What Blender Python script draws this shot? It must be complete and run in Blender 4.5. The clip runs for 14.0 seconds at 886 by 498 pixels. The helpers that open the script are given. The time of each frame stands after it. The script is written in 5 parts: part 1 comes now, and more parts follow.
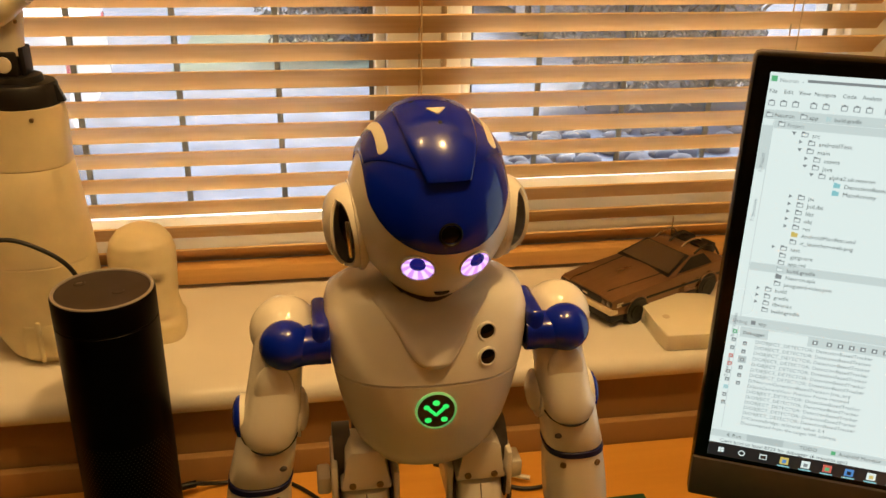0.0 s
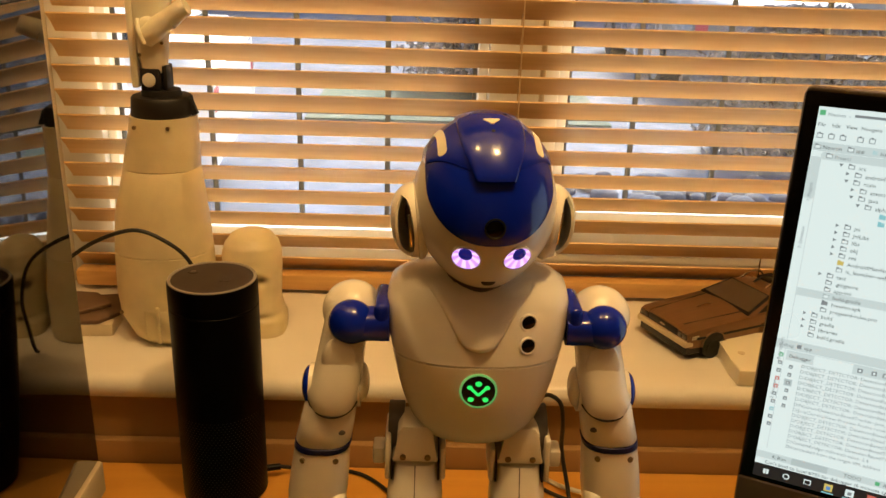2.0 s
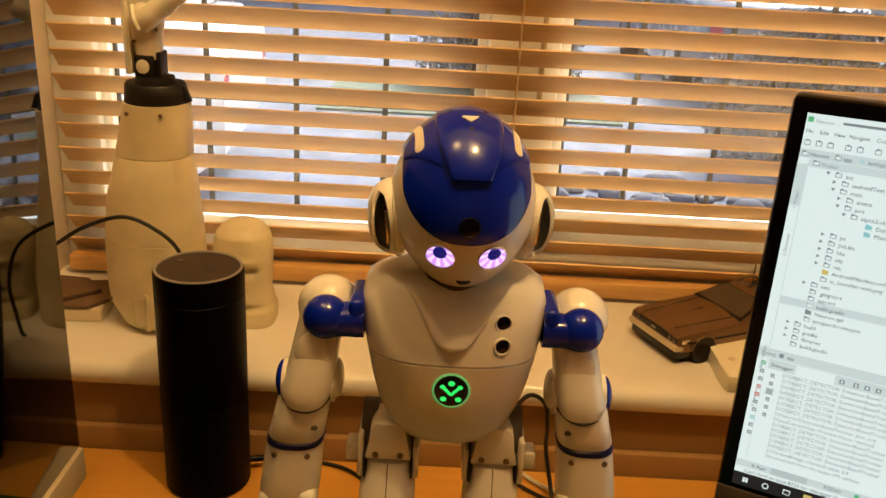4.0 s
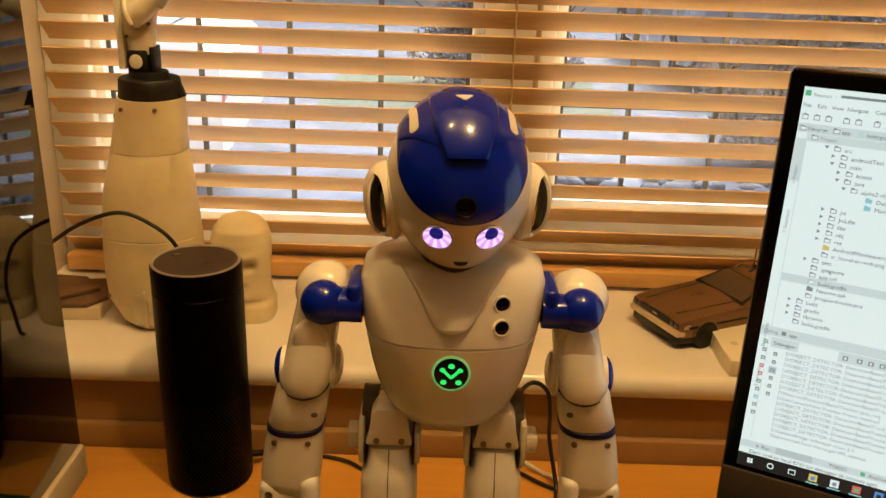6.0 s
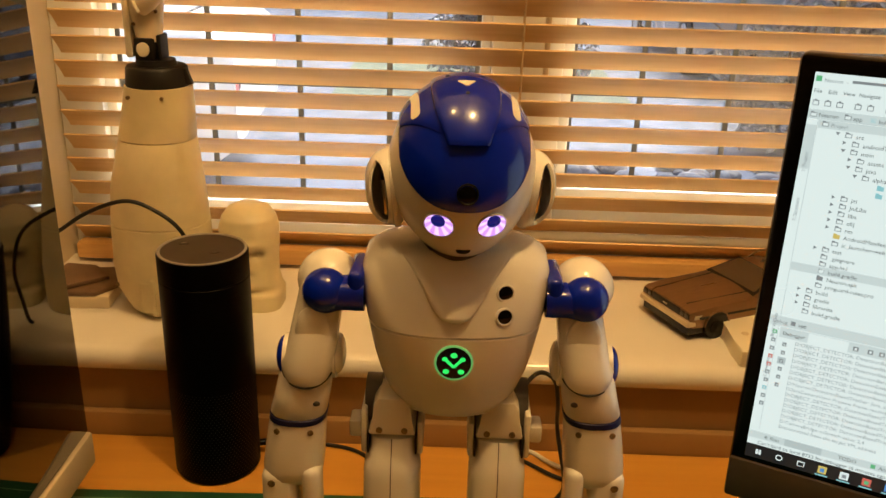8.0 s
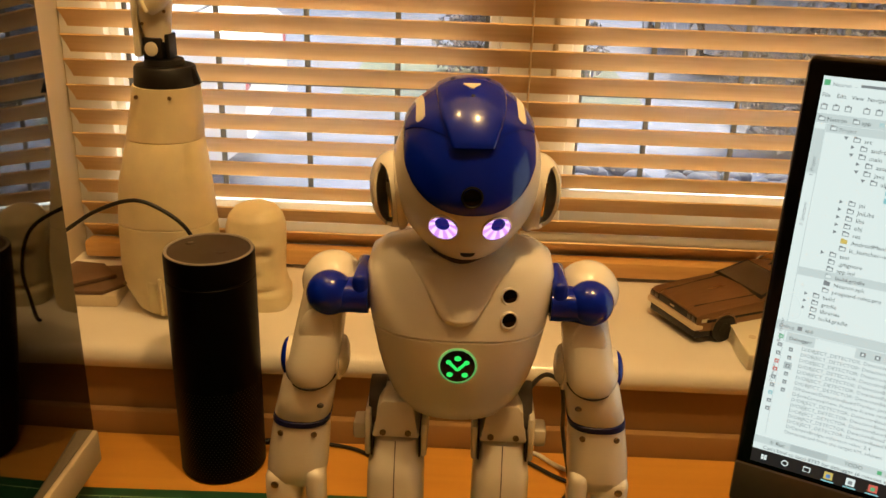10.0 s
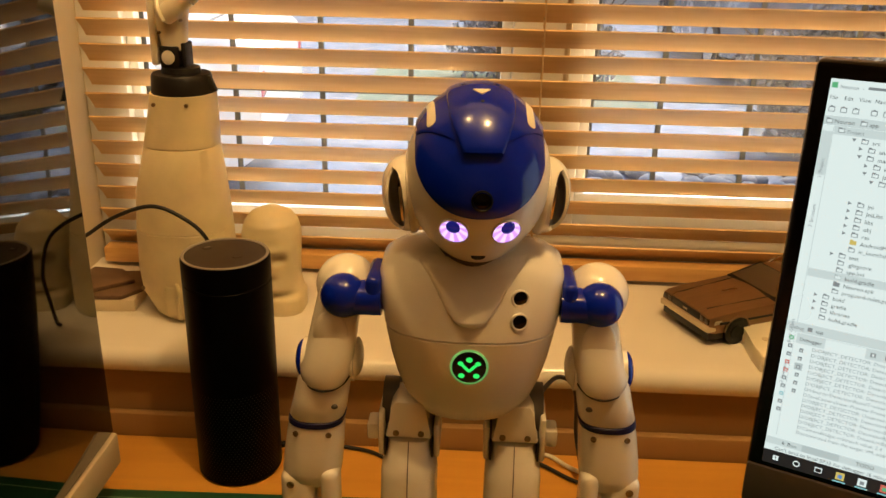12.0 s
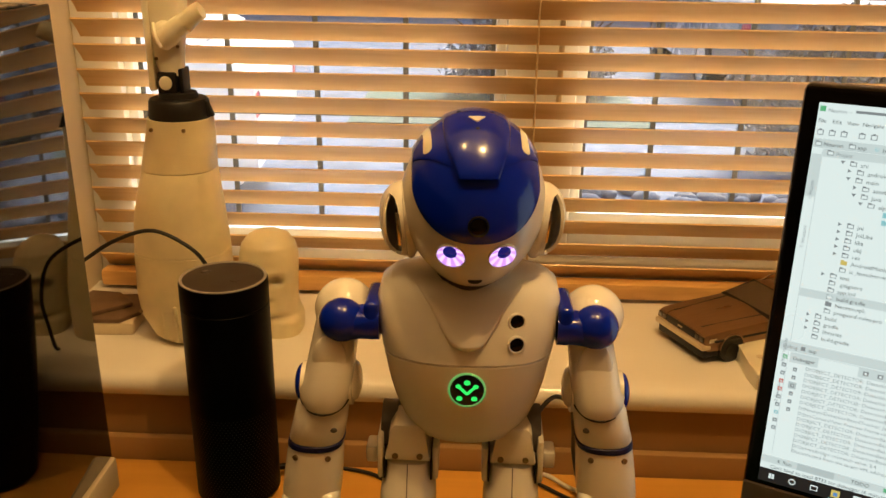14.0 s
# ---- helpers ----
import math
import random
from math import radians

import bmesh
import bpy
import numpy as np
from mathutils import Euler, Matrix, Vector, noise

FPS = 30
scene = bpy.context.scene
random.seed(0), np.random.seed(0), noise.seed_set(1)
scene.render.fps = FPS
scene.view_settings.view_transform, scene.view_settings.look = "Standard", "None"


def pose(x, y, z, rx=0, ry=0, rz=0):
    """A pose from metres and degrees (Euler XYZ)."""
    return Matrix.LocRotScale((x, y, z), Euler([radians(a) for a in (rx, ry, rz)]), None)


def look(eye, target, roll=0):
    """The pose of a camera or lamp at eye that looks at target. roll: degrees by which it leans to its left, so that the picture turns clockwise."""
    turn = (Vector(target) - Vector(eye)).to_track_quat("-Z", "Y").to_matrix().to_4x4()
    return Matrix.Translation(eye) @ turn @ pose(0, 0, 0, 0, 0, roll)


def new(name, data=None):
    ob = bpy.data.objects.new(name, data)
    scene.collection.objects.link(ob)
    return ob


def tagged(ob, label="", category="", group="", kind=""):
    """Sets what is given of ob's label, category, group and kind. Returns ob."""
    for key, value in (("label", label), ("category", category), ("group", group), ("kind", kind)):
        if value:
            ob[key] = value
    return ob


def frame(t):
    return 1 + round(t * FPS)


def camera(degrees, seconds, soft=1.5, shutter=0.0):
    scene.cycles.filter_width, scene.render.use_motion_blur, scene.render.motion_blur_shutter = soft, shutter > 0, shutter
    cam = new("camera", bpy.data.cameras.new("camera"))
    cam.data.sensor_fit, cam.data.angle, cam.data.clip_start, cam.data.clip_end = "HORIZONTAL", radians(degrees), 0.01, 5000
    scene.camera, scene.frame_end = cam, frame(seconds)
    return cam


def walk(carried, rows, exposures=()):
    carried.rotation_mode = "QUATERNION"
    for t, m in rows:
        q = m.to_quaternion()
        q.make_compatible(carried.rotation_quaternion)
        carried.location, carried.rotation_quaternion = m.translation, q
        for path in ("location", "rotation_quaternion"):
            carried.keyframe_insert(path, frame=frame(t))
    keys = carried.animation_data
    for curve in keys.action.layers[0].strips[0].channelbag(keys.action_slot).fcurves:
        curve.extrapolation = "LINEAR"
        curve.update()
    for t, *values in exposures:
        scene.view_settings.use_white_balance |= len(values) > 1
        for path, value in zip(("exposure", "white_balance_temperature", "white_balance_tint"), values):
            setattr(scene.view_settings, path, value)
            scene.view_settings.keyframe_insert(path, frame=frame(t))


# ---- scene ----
cam = camera(54.4, 14.0)
PATH = [
    (0, (0.032, 0.056, 1.302), (0.347, 1.864, 0.510), 1.0),
    (0.5, (0.050, 0.005, 1.305), (0.282, 1.854, 0.579), 1.3),
    (1, (0.071, -0.014, 1.303), (0.184, 1.857, 0.605), 1.6),
    (1.5, (0.068, -0.022, 1.304), (0.115, 1.855, 0.616), 1.4),
    (2, (0.066, -0.014, 1.297), (0.101, 1.86, 0.6), 1.8),
    (2.5, (0.071, -0.013, 1.296), (0.102, 1.859, 0.594), 2.2),
    (3, (0.084, -0.013, 1.297), (0.114, 1.856, 0.586), 2.9),
    (3.5, (0.088, -0.012, 1.297), (0.107, 1.859, 0.591), 3.3),
    (4, (0.086, -0.008, 1.298), (0.1, 1.861, 0.587), 3.3),
    (4.2, (0.085, -0.009, 1.296), (0.098, 1.86, 0.586), 3.2),
    (6.3, (0.091, -0.007, 1.286), (0.093, 1.863, 0.575), 1.7),
    (6.5, (0.094, -0.005, 1.289), (0.074, 1.86, 0.567), 1.6),
    (7, (0.094, -0.005, 1.287), (0.067, 1.859, 0.562), 1.5),
    (7.5, (0.093, -0.003, 1.286), (0.068, 1.858, 0.553), 1.5),
    (7.7, (0.095, -0.003, 1.283), (0.075, 1.857, 0.551), 1.7),
    (10, (0.099, -0.001, 1.285), (0.056, 1.858, 0.549), 1.9),
    (10.5, (0.099, -0.004, 1.287), (0.046, 1.859, 0.561), 1.6),
    (11, (0.101, -0.008, 1.289), (0.035, 1.858, 0.572), 1.5),
    (11.5, (0.102, -0.008, 1.288), (0.027, 1.857, 0.569), 1.4),
    (12, (0.102, -0.009, 1.287), (0.022, 1.852, 0.561), 1.2),
    (12.5, (0.102, -0.013, 1.289), (0.027, 1.853, 0.57), 1.0),
    (13, (0.105, -0.015, 1.291), (0.032, 1.854, 0.583), 1.0),
    (13.5, (0.103, -0.014, 1.292), (0.031, 1.858, 0.592), 0.9),
    (14, (0.101, -0.014, 1.294), (0.031, 1.862, 0.604), 0.8),
]
walk(cam, [(t, look(eye, target, roll)) for t, eye, target, roll in PATH])

# ---- world, lamps, exposure ----
scene.view_settings.exposure = 2.3
world = bpy.data.worlds.new("overcast_sky")
scene.world = world
world.use_nodes = True
wn = world.node_tree
sky = wn.nodes.new("ShaderNodeTexSky")
sky.sky_type = "NISHITA"
sky.sun_disc = False
sky.sun_elevation, sky.sun_rotation = radians(38), radians(20)
sky.air_density, sky.dust_density = 1.0, 4.0
wn.nodes["Background"].inputs["Strength"].default_value = 0.092
wn.links.new(sky.outputs[0], wn.nodes["Background"].inputs[0])

sun_data = bpy.data.lights.new("sun", "SUN")
sun_data.energy, sun_data.angle, sun_data.color = 0.85, radians(14), (0.78, 0.90, 1.0)
sun_lamp = new("sun", sun_data)
sun_lamp.matrix_world = look((2, 6, 6), (0, 1, 0))


def ceiling_lamp(place, watts, radius):
    """A warm bulb hanging under the ceiling, behind the viewer."""
    data = bpy.data.lights.new("ceiling_bulb", "POINT")
    data.energy, data.shadow_soft_size, data.color = watts, radius, (1.0, 0.597, 0.228)
    lamp = new("ceiling_bulb", data)
    lamp.location = place
    return lamp


ceiling_lamp((0.31, 0.272, 2.28), 5.5, 0.020)
ceiling_lamp((-0.20, 0.38, 2.28), 1.5, 0.020)


# ---- materials ----
def mat(name, color, rough=0.5, metal=0.0, vary=0.12, scale=30.0, bump=0.0, bump_scale=200.0, coat=0.0, sub=0.0, stretch=(1, 1, 1), spec=0.5):
    """A surface with mottling at two scales, uneven gloss and fine relief."""
    m = bpy.data.materials.new(name)
    m.use_nodes = True
    nt = m.node_tree
    b = nt.nodes["Principled BSDF"]
    tc = nt.nodes.new("ShaderNodeTexCoord")
    mp = nt.nodes.new("ShaderNodeMapping")
    mp.inputs["Scale"].default_value = stretch
    nt.links.new(tc.outputs["Object"], mp.inputs[0])
    n1 = nt.nodes.new("ShaderNodeTexNoise")
    n1.inputs["Scale"].default_value, n1.inputs["Detail"].default_value = scale, 6
    n2 = nt.nodes.new("ShaderNodeTexNoise")
    n2.inputs["Scale"].default_value, n2.inputs["Detail"].default_value = scale * 0.17, 3
    for n in (n1, n2):
        nt.links.new(mp.outputs[0], n.inputs["Vector"])
    add = nt.nodes.new("ShaderNodeMath")
    add.operation = "ADD"
    nt.links.new(n1.outputs[0], add.inputs[0])
    nt.links.new(n2.outputs[0], add.inputs[1])
    ramp = nt.nodes.new("ShaderNodeMapRange")
    ramp.inputs[1].default_value, ramp.inputs[2].default_value = 0.7, 1.3
    ramp.inputs[3].default_value, ramp.inputs[4].default_value = 1 - vary, 1 + vary * 0.6
    nt.links.new(add.outputs[0], ramp.inputs[0])
    mul = nt.nodes.new("ShaderNodeVectorMath")
    mul.operation = "SCALE"
    mul.inputs[0].default_value = color
    nt.links.new(ramp.outputs[0], mul.inputs["Scale"])
    nt.links.new(mul.outputs[0], b.inputs["Base Color"])
    rr = nt.nodes.new("ShaderNodeMapRange")
    rr.inputs[1].default_value, rr.inputs[2].default_value = 0.3, 0.7
    rr.inputs[3].default_value, rr.inputs[4].default_value = rough * 0.85, min(1, rough * 1.2)
    nt.links.new(n2.outputs[0], rr.inputs[0])
    nt.links.new(rr.outputs[0], b.inputs["Roughness"])
    b.inputs["Metallic"].default_value = metal
    b.inputs["Specular IOR Level"].default_value = spec
    b.inputs["Coat Weight"].default_value = coat
    b.inputs["Coat Roughness"].default_value = 0.092
    if sub:
        b.inputs["Subsurface Weight"].default_value = sub
        b.inputs["Subsurface Radius"].default_value = (0.012, 0.009, 0.005)
        b.inputs["Subsurface Scale"].default_value = 1.0
    if bump:
        n3 = nt.nodes.new("ShaderNodeTexNoise")
        n3.inputs["Scale"].default_value, n3.inputs["Detail"].default_value = bump_scale, 4
        nt.links.new(mp.outputs[0], n3.inputs["Vector"])
        bn = nt.nodes.new("ShaderNodeBump")
        bn.inputs["Strength"].default_value, bn.inputs["Distance"].default_value = bump, 0.001
        nt.links.new(n3.outputs[0], bn.inputs["Height"])
        nt.links.new(bn.outputs[0], b.inputs["Normal"])
    return m


def wood(name, dark, light, rough, rings, along="x", bump=0.1):
    """Grain that runs along one axis: stretched noise bands over a wavy figure."""
    m = bpy.data.materials.new(name)
    m.use_nodes = True
    nt = m.node_tree
    b = nt.nodes["Principled BSDF"]
    tc = nt.nodes.new("ShaderNodeTexCoord")
    mp = nt.nodes.new("ShaderNodeMapping")
    k = (1, 14, 14) if along == "x" else (14, 1, 14)
    mp.inputs["Scale"].default_value = k
    nt.links.new(tc.outputs["Object"], mp.inputs[0])
    inf = nt.nodes.new("ShaderNodeObjectInfo")
    off = nt.nodes.new("ShaderNodeVectorMath")
    off.operation = "SCALE"
    off.inputs[0].default_value = (7, 5, 3)
    nt.links.new(inf.outputs["Random"], off.inputs["Scale"])
    nt.links.new(off.outputs[0], mp.inputs["Location"])
    n1 = nt.nodes.new("ShaderNodeTexNoise")
    n1.inputs["Scale"].default_value, n1.inputs["Detail"].default_value, n1.inputs["Distortion"].default_value = rings, 7, 0.6
    n2 = nt.nodes.new("ShaderNodeTexNoise")
    n2.inputs["Scale"].default_value = rings * 0.25
    nt.links.new(mp.outputs[0], n1.inputs["Vector"])
    nt.links.new(mp.outputs[0], n2.inputs["Vector"])
    av = nt.nodes.new("ShaderNodeMath")
    av.operation = "MULTIPLY_ADD"
    av.inputs[1].default_value = 0.6
    nt.links.new(n1.outputs[0], av.inputs[0])
    sc = nt.nodes.new("ShaderNodeMath")
    sc.operation = "MULTIPLY"
    sc.inputs[1].default_value = 0.4
    nt.links.new(n2.outputs[0], sc.inputs[0])
    nt.links.new(sc.outputs[0], av.inputs[2])
    cr = nt.nodes.new("ShaderNodeValToRGB")
    cr.color_ramp.elements[0].position, cr.color_ramp.elements[1].position = 0.32, 0.66
    cr.color_ramp.elements[0].color, cr.color_ramp.elements[1].color = (*dark, 1), (*light, 1)
    nt.links.new(av.outputs[0], cr.inputs[0])
    nt.links.new(cr.outputs[0], b.inputs["Base Color"])
    b.inputs["Roughness"].default_value = rough
    bn = nt.nodes.new("ShaderNodeBump")
    bn.inputs["Strength"].default_value, bn.inputs["Distance"].default_value = bump, 0.0006
    nt.links.new(n1.outputs[0], bn.inputs["Height"])
    nt.links.new(bn.outputs[0], b.inputs["Normal"])
    return m


def glow(name, color, strength, base=(0.02, 0.02, 0.02), rough=0.3):
    """A lit screen or diode."""
    m = mat(name, base, rough, vary=0.05)
    b = m.node_tree.nodes["Principled BSDF"]
    b.inputs["Emission Color"].default_value = (*color, 1)
    b.inputs["Emission Strength"].default_value = strength
    return m


def clear(name, color=(1, 1, 1), rough=0.0, ior=1.45):
    m = bpy.data.materials.new(name)
    m.use_nodes = True
    b = m.node_tree.nodes["Principled BSDF"]
    b.inputs["Base Color"].default_value = (*color, 1)
    b.inputs["Roughness"].default_value = rough
    b.inputs["Transmission Weight"].default_value = 1.0
    b.inputs["IOR"].default_value = ior
    return m


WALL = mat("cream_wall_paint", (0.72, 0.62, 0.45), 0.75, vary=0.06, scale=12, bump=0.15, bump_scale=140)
# assumed tone for the unseen walls, dark to lower the room's bounce light
ROOM = mat("low_bounce_wall_tan", (0.42, 0.33, 0.22), 0.8, vary=0.08, scale=6, bump=0.1, bump_scale=140)
CEIL = mat("white_ceiling_paint", (0.8, 0.79, 0.76), 0.85, vary=0.04, scale=8)
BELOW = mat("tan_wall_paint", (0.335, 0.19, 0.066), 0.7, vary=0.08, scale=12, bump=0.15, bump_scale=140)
GLOSS = mat("white_gloss_paint", (0.80, 0.77, 0.70), 0.16, vary=0.05, scale=9, bump=0.05, bump_scale=40)
UPVC = mat("white_window_plastic", (0.82, 0.82, 0.80), 0.3, vary=0.03, scale=15)
LEAD = mat("dark_lead_strip", (0.10, 0.105, 0.11), 0.5, metal=0.3, vary=0.15, scale=60)
SLAT = wood("honey_blind_wood", (0.635, 0.410, 0.175), (0.73, 0.505, 0.245), 0.38, 9, "x", 0.08)
RAIL = wood("honey_rail_wood", (0.54, 0.29, 0.09), (0.72, 0.44, 0.16), 0.36, 9, "x", 0.08)
CORD = mat("tan_cord", (0.55, 0.40, 0.22), 0.8, vary=0.2, scale=400)
DESK = wood("beech_desk_wood", (0.60, 0.285, 0.045), (0.70, 0.355, 0.062), 0.34, 4, "x", 0.02)
CARPET = mat("brown_carpet", (0.16, 0.11, 0.07), 0.95, vary=0.3, scale=90, bump=0.5, bump_scale=300)
WHITE = mat("white_robot_plastic", (0.80, 0.765, 0.67), 0.24, vary=0.035, scale=14, coat=0.25)
GREYP = mat("grey_robot_plastic", (0.10, 0.088, 0.075), 0.42, vary=0.06, scale=30)
BLUE = mat("glossy_blue_plastic", (0.0008, 0.013, 0.34), 0.15, vary=0.06, scale=20, coat=0.12, spec=0.4)
NAVY = mat("navy_band_plastic", (0.003, 0.005, 0.060), 0.38, vary=0.06, scale=20, spec=0.25)
BLACK = mat("black_plastic", (0.003, 0.003, 0.0032), 0.35, vary=0.2, scale=60, spec=0.2)
MATTE = mat("matte_black_shell", (0.0012, 0.001, 0.001), 0.36, vary=0.15, scale=80, spec=0.06)
RIM = mat("grey_light_ring", (0.30, 0.27, 0.24), 0.35, vary=0.05)
DARK = mat("dark_hole", (0.004, 0.004, 0.005), 0.6, vary=0.1)
LENS = mat("dark_lens_glass", (0.002, 0.002, 0.004), 0.12, vary=0.05, spec=0.25)
SCREW = mat("brass_screw_steel", (0.30, 0.22, 0.12), 0.35, metal=0.9, vary=0.2, scale=300)
PRINT = mat("translucent_printed_plastic", (0.78, 0.68, 0.44), 0.42, vary=0.16, scale=26, bump=0.12, bump_scale=160, sub=0.25)
PALE = mat("pale_printed_plastic", (0.82, 0.77, 0.62), 0.38, vary=0.05, scale=18, bump=0.08, bump_scale=150, sub=0.2)
CUFF = mat("black_printed_plastic", (0.004, 0.0036, 0.0033), 0.5, vary=0.2, scale=60, bump=0.15, bump_scale=300)
GREEN = mat("green_cutting_mat", (0.010, 0.085, 0.040), 0.55, vary=0.12, scale=40, bump=0.1, bump_scale=500)
MATLINE = mat("pale_mat_print", (0.22, 0.38, 0.22), 0.6, vary=0.1)
TOPPLATE = mat("dark_brown_top", (0.027, 0.016, 0.012), 0.45, vary=0.1, scale=80)
BEZEL = mat("black_monitor_bezel", (0.0015, 0.0015, 0.0017), 0.22, vary=0.1, scale=50, spec=0.2)
CHIN = mat("bronze_grey_monitor_chin", (0.075, 0.062, 0.052), 0.36, metal=0.4, vary=0.1, scale=120)
CASEP = mat("cream_case_plastic", (0.62, 0.52, 0.36), 0.4, vary=0.06, scale=20)
STEEL = mat("brushed_case_steel", (0.35, 0.34, 0.33), 0.3, metal=1.0, vary=0.2, scale=40, stretch=(1, 20, 1))
GLASSBLACK = mat("black_mirror_glass", (0.0015, 0.0013, 0.0012), 0.03, vary=0.1, scale=6, spec=0.5)
CABLE = mat("black_cable_rubber", (0.010, 0.010, 0.010), 0.4, vary=0.2, scale=200)
WCABLE = mat("white_cable_rubber", (0.72, 0.70, 0.65), 0.4, vary=0.06, scale=200)
CARSKIN = mat("brushed_bronze_steel", (0.27, 0.165, 0.092), 0.30, metal=0.75, vary=0.12, scale=60, stretch=(1, 8, 1))
CARDARK = mat("black_car_trim", (0.004, 0.0035, 0.003), 0.4, vary=0.2, scale=80)
BUMPER = mat("pale_steel_bumper", (0.66, 0.56, 0.40), 0.35, metal=0.3, vary=0.08)
CARGLASS = mat("smoked_car_glass", (0.05, 0.035, 0.025), 0.08, vary=0.1, coat=1.0)
CHROME = mat("chrome_strip", (0.6, 0.55, 0.48), 0.18, metal=1.0, vary=0.08)
BROWN = mat("brown_leather_board", (0.13, 0.075, 0.04), 0.55, vary=0.2, scale=60, bump=0.2, bump_scale=250)
ACRYL = mat("frosted_tray_plastic", (0.66, 0.56, 0.40), 0.3, vary=0.08, scale=30)
SCREENW = glow("lit_screen_white", (0.80, 0.93, 0.90), 0.184)
SCREENG = glow("lit_screen_grey", (0.66, 0.78, 0.76), 0.172)
SCREENB = glow("lit_screen_highlight", (0.52, 0.62, 0.61), 0.172)
INK = glow("screen_ink", (0.10, 0.12, 0.13), 0.144)
INKSOFT = glow("screen_grey_ink", (0.27, 0.31, 0.32), 0.161)
TASK = glow("screen_task_bar", (0.012, 0.014, 0.016), 0.172)
S_YEL = glow("screen_yellow", (0.75, 0.60, 0.16), 0.161)
S_RED = glow("screen_red", (0.75, 0.16, 0.12), 0.161)
S_GRN = glow("screen_green", (0.12, 0.55, 0.25), 0.161)
S_BLU = glow("screen_blue", (0.10, 0.32, 0.72), 0.161)
S_TEAL = glow("screen_teal", (0.30, 0.68, 0.72), 0.161)
PURPLE = glow("violet_eye_light", (0.56, 0.24, 0.95), 0.27, (0.3, 0.2, 0.4))
PURPLE2 = glow("pale_violet_eye_light", (0.72, 0.50, 1.0), 0.33, (0.4, 0.3, 0.5))
PUPIL = glow("deep_blue_pupil", (0.02, 0.02, 0.30), 0.086, (0.005, 0.005, 0.04), 0.1)
GREENLED = glow("green_emblem_light", (0.03, 1.0, 0.16), 0.165, (0.02, 0.2, 0.06))
GREENRING = glow("pale_green_emblem_ring", (0.10, 0.75, 0.20), 0.069, (0.3, 0.5, 0.3))
PAVING = mat("grey_paving", (0.162, 0.182, 0.228), 0.8, vary=0.45, scale=4.5, bump=0.3, bump_scale=30)
STONES = mat("grey_garden_stone", (0.15, 0.15, 0.165), 0.85, vary=0.35, scale=6, bump=0.4, bump_scale=30)
LAWN = mat("lawn_grass", (0.13, 0.16, 0.105), 0.9, vary=0.35, scale=9)
LEAF = mat("hedge_leaf", (0.25, 0.25, 0.255), 0.6, vary=0.3, scale=9)
BARK = mat("shrub_bark", (0.12, 0.09, 0.065), 0.85, vary=0.3, scale=20)
CARWHITE = mat("white_car_paint", (0.78, 0.78, 0.78), 0.2, vary=0.03, coat=0.6)
CARGREY = mat("grey_car_paint", (0.22, 0.22, 0.23), 0.25, vary=0.05, coat=0.6)
TAIL = mat("red_tail_lamp", (0.50, 0.09, 0.10), 0.2, vary=0.05)
CARWIN = mat("dark_car_window", (0.03, 0.035, 0.04), 0.08, vary=0.1)
TYRE = mat("black_tyre_rubber", (0.015, 0.015, 0.015), 0.7, vary=0.2)
BRICK = mat("buff_outside_render", (0.45, 0.40, 0.34), 0.85, vary=0.12, scale=6)


# ---- mesh tools ----
def link_mesh(name, bm, material, smooth=40):
    me = bpy.data.meshes.new(name)
    bmesh.ops.recalc_face_normals(bm, faces=bm.faces)
    bm.to_mesh(me)
    bm.free()
    for m in material if isinstance(material, (list, tuple)) else (material,):
        me.materials.append(m)
    if smooth:
        for p in me.polygons:
            p.use_smooth = True
        me.set_sharp_from_angle(angle=radians(smooth))
    return new(name, me)


def part(name, bm, material, parent, label="", smooth=40, at=None):
    ob = link_mesh(name, bm, material, smooth)
    ob.parent = parent
    if at is not None:
        ob.matrix_basis = at
    return tagged(ob, label)


def thing(name, label, category, at, group="", kind=""):
    ob = new(name)
    ob.empty_display_size = 0.05
    ob.matrix_basis = at
    return tagged(ob, label, category, group, kind)


def structure(name, bm, material, label, smooth=30):
    return tagged(link_mesh(name, bm, material, smooth), label, "", "", "structure")


def join(bm, other, m=None):
    if m is not None:
        bmesh.ops.transform(other, matrix=m, verts=other.verts)
    me = bpy.data.meshes.new("tmp")
    other.to_mesh(me)
    other.free()
    bm.from_mesh(me)
    bpy.data.meshes.remove(me)
    return bm


def box(x0, x1, y0, y1, z0, z1, bevel=0.0, seg=2, m=None):
    bm = bmesh.new()
    bmesh.ops.create_cube(bm, size=1)
    bmesh.ops.transform(bm, verts=bm.verts, matrix=Matrix.Translation(((x0 + x1) / 2, (y0 + y1) / 2, (z0 + z1) / 2)) @ Matrix.Diagonal((x1 - x0, y1 - y0, z1 - z0, 1)))
    if bevel:
        bmesh.ops.bevel(bm, geom=bm.edges[:], offset=bevel, segments=seg, profile=0.5, affect="EDGES")
    if m is not None:
        bmesh.ops.transform(bm, matrix=m, verts=bm.verts)
    return bm


def grid_mesh(rows, wrap=True, caps=True):
    """Quads over rows of points; wrap joins each row's end to its start."""
    bm = bmesh.new()
    vs = [[bm.verts.new(p) for p in row] for row in rows]
    n = len(rows[0])
    for a, b in zip(vs, vs[1:]):
        for i in range(n if wrap else n - 1):
            j = (i + 1) % n
            bm.faces.new((a[i], a[j], b[j], b[i]))
    if caps and wrap:
        bm.faces.new(vs[0][::-1])
        bm.faces.new(vs[-1])
    return bm


